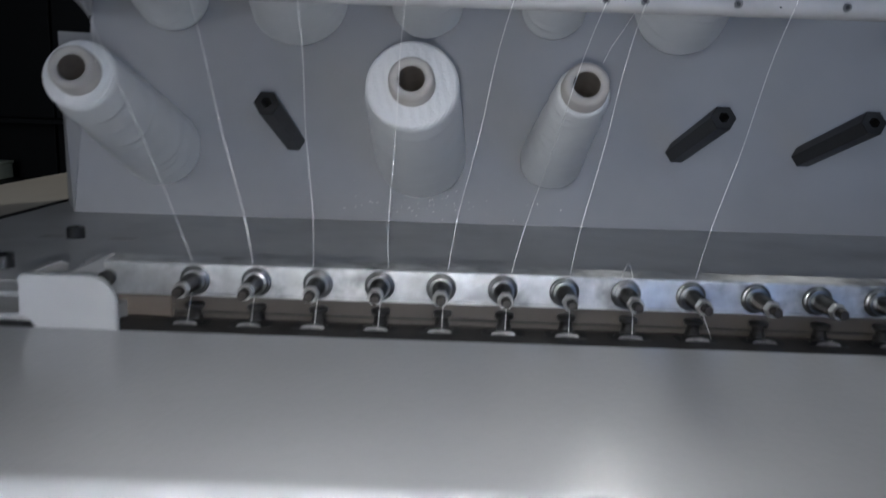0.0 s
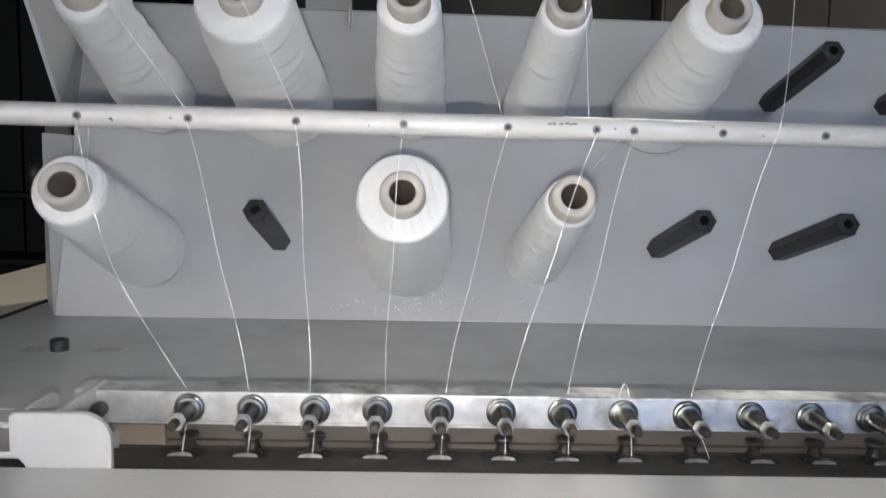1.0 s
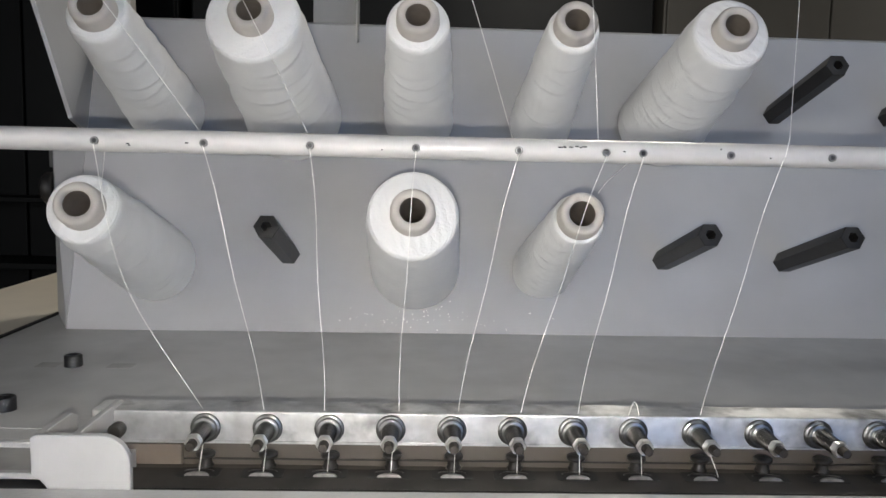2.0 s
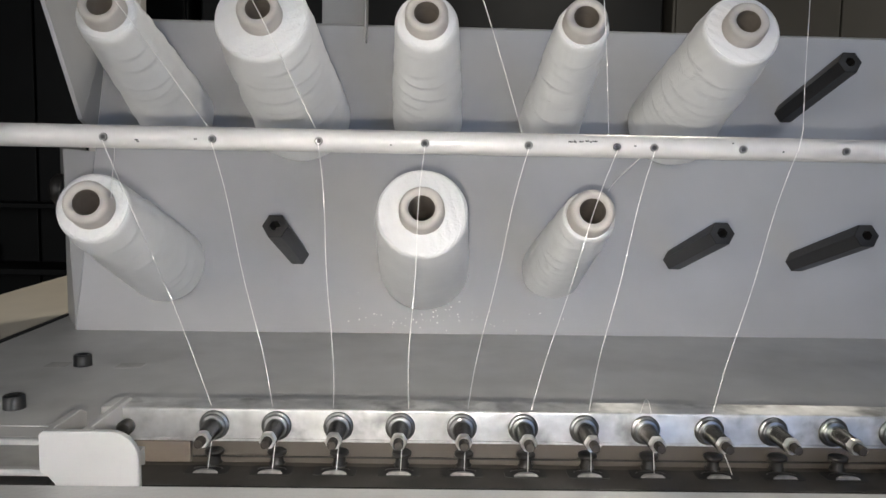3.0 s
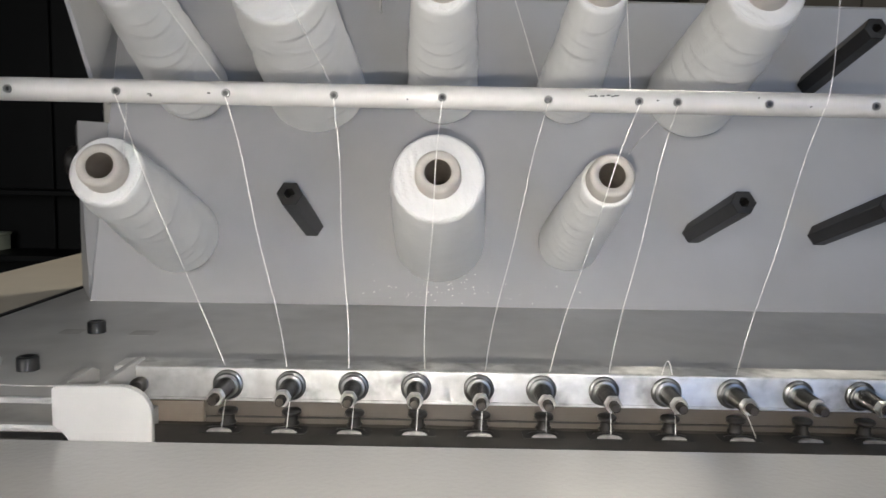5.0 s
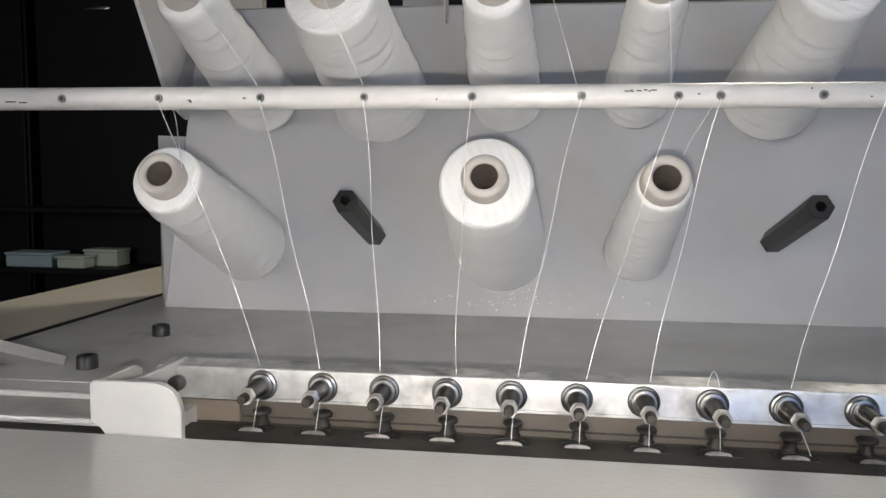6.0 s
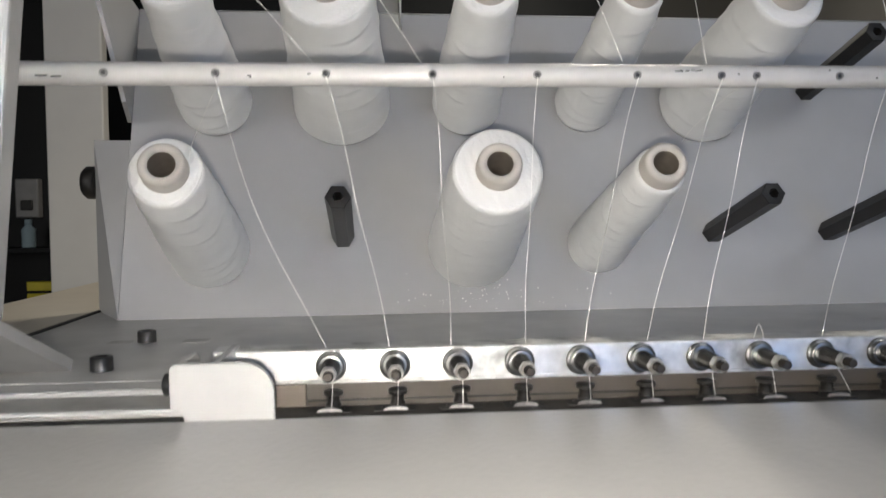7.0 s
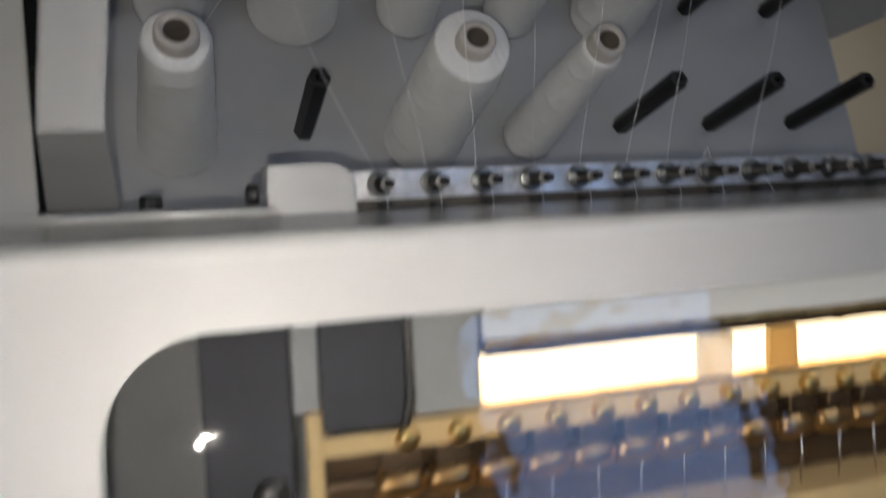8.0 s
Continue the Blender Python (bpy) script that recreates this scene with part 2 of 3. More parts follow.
def prism(outline, depth, axis="y", start=0.0, bevel=0.0):
    """A flat outline of (a, b) pairs given depth: axis y takes (x, z) pairs, x takes (y, z), z takes (x, y)."""
    put = {"y": lambda a, b, d: (a, d, b), "x": lambda a, b, d: (d, a, b), "z": lambda a, b, d: (a, b, d)}[axis]
    bm = bmesh.new()
    near = [bm.verts.new(put(a, b, start)) for a, b in outline]
    far = [bm.verts.new(put(a, b, start + depth)) for a, b in outline]
    bm.faces.new(near)
    bm.faces.new(list(reversed(far)))
    for k in range(len(outline)):
        j = (k + 1) % len(outline)
        bm.faces.new((near[k], far[k], far[j], near[j]))
    bmesh.ops.recalc_face_normals(bm, faces=bm.faces[:])
    if bevel:
        bmesh.ops.bevel(bm, geom=bm.edges[:], offset=bevel, segments=2, profile=0.5, affect="EDGES")
    return bm


def tube_along(points, radius, sides=6):
    """A round strand along points."""
    bm = bmesh.new()
    pts = [Vector(p) for p in points]
    rings = []
    for k, p in enumerate(pts):
        way = (pts[min(k + 1, len(pts) - 1)] - pts[max(k - 1, 0)]).normalized()
        side = way.cross(Vector((0, 1, 0.2))).normalized()
        up = side.cross(way)
        rings.append([bm.verts.new(p + radius * (math.cos(2 * math.pi * s / sides) * side + math.sin(2 * math.pi * s / sides) * up)) for s in range(sides)])
    for low, high in zip(rings, rings[1:]):
        for s in range(sides):
            bm.faces.new((low[s], low[(s + 1) % sides], high[(s + 1) % sides], high[s]))
    return smooth(bm)


def arc(cx, cy, r, a0, a1, n=8):
    return [(cx + r * math.cos(radians(a0 + (a1 - a0) * k / n)), cy + r * math.sin(radians(a0 + (a1 - a0) * k / n))) for k in range(n + 1)]


# ---- plan ----
LEAN_BACK = 17.0                    # the cone panel leans back by this
PANEL_Y = 0.237                     # its foot on the shelf
UP = Vector((0, math.sin(radians(LEAN_BACK)), math.cos(radians(LEAN_BACK))))
OUT = Vector((0.010, -math.cos(radians(LEAN_BACK)), math.sin(radians(LEAN_BACK)))).normalized()
YAW = 0.018                         # its far end stands a little further back
SHELF = 0.0130                      # height of the shelf
PITCH = 0.0278                      # of the tension posts
POSTS = 19
COLUMNS = [-0.1014 + 0.0975 * k for k in range(7)]


def post_x(k):
    return 0.001 + PITCH * k + (0.0 if k < 8 else 0.0015 if k == 8 else 0.003)


def on_panel(x, z):
    return Vector((x, PANEL_Y + YAW * (x + 0.02) + z * math.tan(radians(LEAN_BACK)), z))


# ---- the room ----
def room():
    part("floor", box(-4, 4, -3, 4, -1.42, -1.36), FLOOR_DARK)
    tagged(bpy.data.objects["floor"], "dark tiled workshop floor", "floor", kind="structure")
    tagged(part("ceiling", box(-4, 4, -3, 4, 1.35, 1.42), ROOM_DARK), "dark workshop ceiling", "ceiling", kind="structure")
    tagged(part("wall_north", box(-4.1, 4.1, 3.4, 3.5, -1.36, 1.35), ROOM_CREAM), "cream painted workshop wall", "wall", kind="structure")
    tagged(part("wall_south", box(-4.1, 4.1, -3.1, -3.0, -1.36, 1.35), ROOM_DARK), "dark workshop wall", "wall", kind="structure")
    # Added window frame, out of view, that surrounds the left fill lamp.
    for k, (x0, x1) in enumerate(((-2.37, -0.83),)):
        w = thing("window_%d" % (k + 1), None, "unseen white frame added round the left fill lamp", "window", kind="structure")
        for a, b, c, d in ((x0 - 0.05, x1 + 0.05, 1.17, 1.22), (x0 - 0.05, x1 + 0.05, -0.32, -0.27), (x0 - 0.05, x0, -0.27, 1.17), (x1, x1 + 0.05, -0.27, 1.17)):
            part("window_frame", box(a, b, -2.999, -2.95, c, d, 0.004), WHITE_PAINT, w)
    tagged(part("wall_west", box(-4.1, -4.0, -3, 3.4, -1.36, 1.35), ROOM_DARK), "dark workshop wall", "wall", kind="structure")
    tagged(part("wall_east", box(4.0, 4.1, -3, 3.4, -1.36, 1.35), ROOM_CREAM), "cream painted workshop wall", "wall", kind="structure")
    tagged(part("trim", box(-4.0, 0.05, 3.33, 3.395, -1.36, 1.35), ROOM_DARK), "dark curtain-like wall lining", "wall lining", kind="structure")
    tagged(part("pillar", box(-1.15, -0.95, 2.55, 2.61, -1.36, 1.35, 0.006), PILLAR_WHITE), "white painted square pillar", "pillar", kind="structure")


def cabinets():
    for x0, x1, top in ((-3.6, -2.2, 0.98), (-2.15, -0.9, 0.98), (-0.85, 1.06, 1.33), (1.10, 2.5, 1.34)):
        c = thing("cabinet", pose(0, 0, 0), "smoke grey workshop cabinet against the wall" if x0 > 1 else "black lacquered workshop cabinet against the wall", "cabinet", "cabinets along the wall")
        coat = SMOKE if x0 > 1 else NAVY
        part("body", box(x0, x1, 2.95, 3.32, -1.36, top, 0.006), coat, c)
        mid = (x0 + x1) / 2
        for a, b in ((x0 + 0.01, mid - 0.004), (mid + 0.004, x1 - 0.01)):
            door = part("door", box(a, b, 2.93, 2.948, -1.30, top - 0.02, 0.004), coat, c)
            part("handle", box((a + b) / 2 - 0.06, (a + b) / 2 + 0.06, 2.915, 2.928, top - 0.14, top - 0.125, 0.003), STEEL, door)


def far_table():
    t = thing("work_table", None, "dark work table with a yellow edge", "table")
    part("tabletop", box(-2.53, -1.17, 2.66, 2.90, -0.295, -0.27, 0.004), NAVY, t)
    part("upper_shelf", box(-2.53, -1.05, 2.72, 2.90, -0.040, -0.020, 0.003), NAVY, t)
    for x in (-2.50, -1.08):
        part("upright", box(x - 0.02, x + 0.02, 2.80, 2.84, -0.27 if x < -2 else -1.36, -0.040, 0.003), NAVY, t)
    part("edge_strip", box(-1.275, -1.15, 2.645, 2.6595, -0.177, -0.143, 0.003), YELLOW, t, "yellow edge strip")
    part("lower_strip", box(-1.275, -1.15, 2.645, 2.6595, -0.235, -0.187, 0.003), YELLOW, t, "yellow edge strip")
    part("rim", box(-1.275, -1.15, 2.66, 2.68, -0.2698, -0.143, 0.002), NAVY, t)
    for x in (-2.45, -1.24):
        for y in (2.70, 2.86):
            part("leg", box(x - 0.03, x + 0.03, y - 0.03, y + 0.03, -1.36, -0.295, 0.004), NAVY, t)
    for x0, x1, y0, y1, h, mat, label in (
            (-1.90, -1.78, 2.67, 2.75, 0.040, PALE_GREEN, "pale green cardboard box on the table"),
            (-2.14, -1.93, 2.68, 2.80, 0.050, PALE_BLUE, "pale blue cardboard box on the table"),
            (-1.84, -1.69, 2.77, 2.88, 0.060, PALE_GREEN, "pale green cardboard box on the table")):
        b = thing("carton", None, label, "box", "cartons on the table")
        part("body", box(x0, x1, y0, y1, -0.27, -0.27 + h, 0.004), mat, b)
        part("lid", box(x0 - 0.004, x1 + 0.004, y0 - 0.004, y1 + 0.004, -0.27 + h, -0.258 + h, 0.003), mat, b)
    s = thing("socket_box", None, "grey wall socket box on the dark lining", "socket")
    part("housing", box(-1.415, -1.325, 2.89, 2.949, 0.095, 0.25, 0.006), INNER_GREY, s)
    part("socket", box(-1.392, -1.345, 2.882, 2.8885, 0.125, 0.165, 0.004), BLACK, s)
    bottle = thing("bottle", pose(-1.31, 2.76, -0.02), "small white plastic bottle on the table", "bottle")
    part("body", capped([(0.024, 0), (0.025, 0.005), (0.025, 0.07), (0.012, 0.085), (0.012, 0.09)], 20), PALE_BLUE, bottle)
    part("cap", capped([(0.013, 0.09), (0.013, 0.105), (0.011, 0.108)], 16), PALE_BLUE, bottle)


def monitor():
    s = thing("control_screen", pose(0.655, -1.30, 0.14), "lit blue control screen on a floor stand", "screen")
    part("housing", box(-0.28, 0.28, -0.040, -0.004, -0.255, 0.245, 0.006), BLACK, s)
    part("display", box(-0.265, 0.265, -0.0035, 0.0, -0.24, 0.23), SCREEN_GLOW, s, "glowing blue display")
    part("pole", tube_along([(0, -0.055, 0.10), (0, -0.055, -0.40), (0, -0.055, -1.0), (0, -0.055, -1.475)], 0.014, 12), BLACK, s)
    part("bracket", box(-0.05, 0.05, -0.070, -0.0405, -0.05, 0.05, 0.004), BLACK, s)
    part("base", capped([(0.16, -1.50), (0.16, -1.49), (0.03, -1.47), (0.02, -1.43)], 32), BLACK, s, m=pose(0, -0.055, 0))


# ---- the machine ----
def shelf():
    """Head top: shelf, its stepped front lip and the dark pit under the tension rail."""
    s = thing("machine_shelf", None, "grey enamelled shelf of the machine head, worn", "machine shelf")
    part("shelf_plate", box(-0.1955, 0.80, 0.0225, 0.72, -0.008, SHELF), SHELF_GREY, s)
    part("left_plate", box(-0.40, -0.062, 0.0083, 0.0222, -0.008, SHELF - 0.0003), SHELF_GREY, s)
    part("outer_plate", box(-0.40, -0.1965, 0.0225, 0.0995, -0.008, SHELF - 0.0005), SHELF_GREY, s)
    part("front_lip", box(-0.40, -0.062, 0.0040, 0.0080, 0.0020, SHELF, 0.0008), WHITE_PAINT, s, "bright worn front lip")
    part("lower_step", box(-0.40, -0.03, -0.0243, 0.0038, -0.03, 0.0105), STEP_GREY, s, "stained grey lower step, darkened against the left lamp")
    part("step_lip", box(-0.142, -0.054, -0.0283, -0.0245, 0.0094, 0.0120, 0.0006), WHITE_PAINT, s, "bright worn step lip")
    # Black box that paints the shade in the gap below the lip.
    part("gap_shade", box(-0.40, -0.055, -0.0352, -0.0247, -0.03, 0.0078), BLACK, s, "black strip for the shade in the gap")
    # Black sheet: the deep shade of the pit is put into its colour.
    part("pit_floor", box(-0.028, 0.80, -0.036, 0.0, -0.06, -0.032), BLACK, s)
    beam = thing("machine_beam", None, "cream enamelled machine beam beside the shelf", "machine beam")
    part("beam_body", box(-0.305, -0.1992, 0.10, 1.1, -0.0775, SHELF, 0.0015), CREAM, beam)
    part("seam_strip", box(-0.1990, -0.1957, 0.10, 0.60, -0.0025, SHELF + 0.0012), BLACK, beam, "black seam strip")
    for x, y in ((-0.1150, 0.135), (-0.1115, 0.0490)):
        b = thing("socket_screw", pose(x, y, SHELF), "black hexagon socket cap screw in the shelf", "screw", "shelf screws")
        part("head", lathe([(0.0, 0.0035), (0.0029, 0.0035), (0.0029, 0.0070), (0.0047, 0.0070), (0.0053, 0.0064), (0.0054, 0.0)], 28), OXIDE, b)
    for x0, x1, y in ((-0.137, -0.124, 0.136), (-0.094, -0.079, 0.136)):
        r = thing("tape_residue", None, "brownish tape residue stuck on the grey shelf", "tape residue", "tape residues")
        part("film", box(x0, x1, y - 0.006, y + 0.006, SHELF, SHELF + 0.00012), RESIDUE, r)


def embroidery_machine():
    """The plain cabinet that carries the head, down to the floor."""
    b = thing("embroidery_machine", None, "pearl grey embroidery machine standing on the floor", "machine")
    part("column", box(-0.19, 0.78, 0.06, 0.70, -1.30, -0.0082, 0.01), COVER_WHITE, b)
    part("arm_support", box(-0.41, 0.79, -0.05, 0.058, -0.36, -0.0605, 0.004), INNER_GREY, b)
    part("beam_support", box(-0.301, -0.2005, 0.30, 1.0, -1.30, -0.0778, 0.006), CREAM, b)
    for x in (-0.15, 0.73):
        for y in (0.10, 0.66):
            part("foot", capped([(0.03, -1.36), (0.03, -1.345), (0.015, -1.34), (0.015, -1.30)], 20, ), OXIDE, b, m=pose(x, y, 0))
    part("foot", capped([(0.03, -1.36), (0.03, -1.345), (0.015, -1.34), (0.015, -1.30)], 20), OXIDE, b, m=pose(-0.25, 0.95, 0))


def cone_panel():
    """Leaning sheet that carries the cones: flaring wings at the top, a folded flange at the side."""
    p = thing("cone_rack", None, "grey sheet-metal cone rack leaning back from the shelf", "cone rack")
    t = 0.003
    x0, x1, knee, top = -0.165, 0.559, 0.150, 0.2525
    outline = [(x0, SHELF), (x1, SHELF), (x1, top), (x0, top)]
    bm = bmesh.new()
    front = [bm.verts.new(on_panel(x, z)) for x, z in outline]
    back = [bm.verts.new(on_panel(x, z) - OUT * t) for x, z in outline]
    bm.faces.new(front)
    bm.faces.new(list(reversed(back)))
    for k in range(len(outline)):
        j = (k + 1) % len(outline)
        bm.faces.new((front[k], back[k], back[j], front[j]))
    bmesh.ops.recalc_face_normals(bm, faces=bm.faces[:])
    part("sheet", bm, PANEL_GREY, p)
    # upper side wings, standing forward from the sheet
    for x, lean in ((x0 - 0.0032, 0.012), (x1 + 0.0002, 0.0)):
        bm = bmesh.new()
        corners = [on_panel(x, 0.160), on_panel(x, top), Vector((x + lean * 0.3, 0.180, 0.270)), Vector((x + lean * 1.1, 0.228, 0.168))]
        a = [bm.verts.new(c) for c in corners]
        b = [bm.verts.new(c + Vector((t, 0, 0))) for c in corners]
        bm.faces.new(a), bm.faces.new(list(reversed(b)))
        for k in range(4):
            bm.faces.new((a[k], b[k], b[(k + 1) % 4], a[(k + 1) % 4]))
        bmesh.ops.recalc_face_normals(bm, faces=bm.faces[:])
        part("wing", bm, PANEL_GREY, p)
    # side flange, running back from the sheet's edge
    bm = bmesh.new()
    corners = [on_panel(x0 - 0.0005, SHELF), on_panel(x0 - 0.0005, knee - 0.004), Vector((-0.1990, 0.298, knee - 0.002)), Vector((-0.1985, 0.298, SHELF))]
    a = [bm.verts.new(c) for c in corners]
    b = [bm.verts.new(c + Vector((0.001, 0.006, 0))) for c in corners]
    bm.faces.new(a), bm.faces.new(list(reversed(b)))
    for k in range(4):
        bm.faces.new((a[k], b[k], b[(k + 1) % 4], a[(k + 1) % 4]))
    bmesh.ops.recalc_face_normals(bm, faces=bm.faces[:])
    part("side_flange", bm, PANEL_GREY, p)
    part("flange_knob", capped([(0.012, 0), (0.013, 0.002), (0.013, 0.008), (0.010, 0.011)], 24), BLACK, p, "black knob", m=pose(-0.1985, 0.304, 0.115, 0, -90, 0))
    lip = [on_panel(x, z) - OUT * d for x in (x0, x1) for z, d in ((top, -0.0005), (top + 0.0022, 0.001), (top, 0.012), (top - 0.001, 0.010))]
    bm = bmesh.new()
    vs = [bm.verts.new(v) for v in lip]
    for k in range(4):
        bm.faces.new((vs[k], vs[(k + 1) % 4], vs[4 + (k + 1) % 4], vs[4 + k]))
    bm.faces.new(vs[:4]), bm.faces.new(vs[4:])
    bmesh.ops.recalc_face_normals(bm, faces=bm.faces[:])
    part("top_edge", bm, WHITE_PAINT, p, "bright folded top edge")
    tab = thing("hanger_tab", None, "small grey bent tab above the rack panel", "bracket")
    part("plate", box(0.006, 0.042, 0.317, 0.319, 0.2490, 0.276, 0.0006), INNER_GREY, tab)
    part("lip", box(0.0423, 0.0437, 0.298, 0.319, 0.2385, 0.276, 0.0005), WHITE_PAINT, tab)


def hex_rod(bm_len, r):
    bm = bmesh.new()
    rings = [[bm.verts.new((r * math.cos(math.pi / 3 * i), r * math.sin(math.pi / 3 * i), h)) for i in range(6)] for h in (0, bm_len)]
    for i in range(6):
        bm.faces.new((rings[0][i], rings[0][(i + 1) % 6], rings[1][(i + 1) % 6], rings[1][i]))
    return bm


def cone_pins():
    """Black hexagonal pins, square to the panel, one in every place."""
    turn = OUT.to_track_quat("Z", "Y").to_matrix().to_4x4()
    first = None
    for row, z in ((0, 0.0700), (1, 0.1880)):
        for k, x in enumerate(COLUMNS):
            m = Matrix.Translation(on_panel(x, z)) @ turn
            if first is None:
                first = thing("cone_pin", m, "black hexagonal plastic cone pin on the rack panel", "pin", "cone pins")
                r = 0.0085
                rod = hex_rod(0.098, r)
                tip = bmesh.new()
                outer = [(r * math.cos(math.pi / 3 * i), r * math.sin(math.pi / 3 * i)) for i in range(6)]
                rings = []
                for scale, h in ((1.0, 0.098), (0.96, 0.0985), (0.42, 0.0988), (0.40, 0.083), (0.0, 0.083)):
                    rings.append([tip.verts.new((a * scale, b * scale, h)) for a, b in outer] if scale else [tip.verts.new((0, 0, h))])
                for low, high in zip(rings, rings[1:]):
                    for i in range(6):
                        if len(high) == 1:
                            tip.faces.new((low[i], low[(i + 1) % 6], high[0]))
                        else:
                            tip.faces.new((low[i], low[(i + 1) % 6], high[(i + 1) % 6], high[i]))
                part("rod", join(rod, tip), BLACK, first)
            else:
                copy_thing(first, m)


def lint():
    """Loose white fluff on the panel below the wide cone."""
    rnd = random.Random(11)
    flecks = []
    for _ in range(60):
        u, v = rnd.gauss(0.095, 0.032), SHELF + abs(rnd.gauss(0.010, 0.005)) + 0.002
        r = rnd.uniform(0.0002, 0.0006)
        bm = bmesh.new()
        bmesh.ops.create_icosphere(bm, subdivisions=1, radius=r, matrix=Matrix.Translation(on_panel(u, v) + OUT * r * 0.5))
        flecks.append(bm)
    tagged(part("lint", join(*flecks), THREAD), "loose white fluff on the grey rack", "lint", kind="stuff")


def thread_cone(base, tip, r_base, r_top, seed, label):
    """A wound cone standing on its pin, from the base's centre to the tube's mouth."""
    axis = Vector(tip) - Vector(base)
    length = axis.length
    m = Matrix.Translation(base) @ axis.to_track_quat("Z", "Y").to_matrix().to_4x4() @ pose(0, 0, 0, 0, 0, 37 * seed)
    c = thing("thread_cone", m, label, "thread cone", "thread cones")
    yarn = length - 0.011
    rnd = random.Random(seed)
    folds, z = [], 0.004
    while z < yarn - 0.010:
        # height, middle angle, half width in angle, sag, tilt, rise and height of the swelling above the fold
        for a0 in (0.0, 2.2, 4.3):
            folds.append((z + rnd.uniform(-0.005, 0.005), a0 + rnd.uniform(-0.6, 0.6), rnd.uniform(0.8, 1.5), rnd.uniform(-0.006, 0.010), rnd.uniform(-0.006, 0.006), rnd.uniform(0.0006, 0.0016), rnd.uniform(0.012, 0.019)))
        z += rnd.uniform(0.011, 0.017)

    def wobble(a, z):
        if z < 0.004 or z > yarn - 0.003:
            return 0.0
        s = 0.0
        for z0, a0, half, sag, tilt, rise, tall in folds:
            d = ((a - a0 + math.pi) % (2 * math.pi) - math.pi) / half
            if -1 < d < 1:
                u = (z - z0 - sag * d * d - tilt * d) / tall
                s = max(s, rise * (1 - d * d) * ((1 - u) ** 1.5 if 0 <= u < 1 else 1 + u * 3.2 if -0.31 < u < 0 else 0.0))
        return s * min(1.0, (yarn - z) / 0.012) - 0.0004
    prof = [(0.016, 0.0), (r_base * 0.93, 0.0), (r_base, 0.006)]
    steps = 124
    for k in range(1, steps):
        u = k / steps
        prof.append((r_base + (r_top - r_base) * u, 0.006 + (yarn - 0.011) * u))
    prof += [(r_top, yarn - 0.004), (r_top - 0.0012, yarn - 0.001), (r_top - 0.003, yarn), (0.0105, yarn + 0.0004)]
    part("yarn", lathe(prof, 80, wobble), YARN, c)
    rt = min(0.0128, r_top - 0.0015)
    part("tube", lathe([(0.021, 0.001), (rt + 0.0006, yarn - 0.002), (rt, length - 0.0022), (rt - 0.0008, length - 0.0006), (rt - 0.0022, length), (0.0082, length - 0.0004), (0.0075, length - 0.0018)], 40), TUBE, c, "grey cardboard tube mouth")
    part("bore", lathe([(0.0075, length - 0.0018), (0.0088, length - 0.05), (0.012, length - 0.13), (0.0, length - 0.131)], 32), BORE, c)
    return c


def cones():
    low = "white thread cone in the lower row"
    high = "white thread cone in the upper row"
    for col, r0, r1, dx, seed, kind in ((0, 0.0290, 0.0212, 0.006, 1, "slim "), (2, 0.0330, 0.0272, -0.0035, 2, "full wide "), (3, 0.0230, 0.0158, -0.004, 3, "nearly used-up small ")):
        base = on_panel(COLUMNS[col], 0.0605) + OUT * 0.0015
        thread_cone(base, base + OUT * 0.165 + Vector((dx, 0, 0.0065)), r0, r1, seed, kind + low)
    for col, r0, r1, dx, seed, kind in ((0, 0.0280, 0.0190, 0.001, 4, "slim "), (1, 0.0368, 0.0292, -0.005, 5, "full wide "), (2, 0.0270, 0.0199, -0.0027, 6, "medium "), (3, 0.0244, 0.0167, -0.0043, 7, "slim "), (4, 0.0340, 0.0243, -0.0031, 8, "full ")):
        base = on_panel(COLUMNS[col], 0.1735) + OUT * 0.0015
        thread_cone(base, base + OUT * 0.163 + Vector((dx, 0, 0.0085)), r0, r1, seed, kind + high)


HOLES = (-0.0925, -0.0462, 0.0008, 0.0470, 0.0935, 0.1390, 0.1780, 0.1945, 0.2340, 0.2800, 0.326, 0.371)


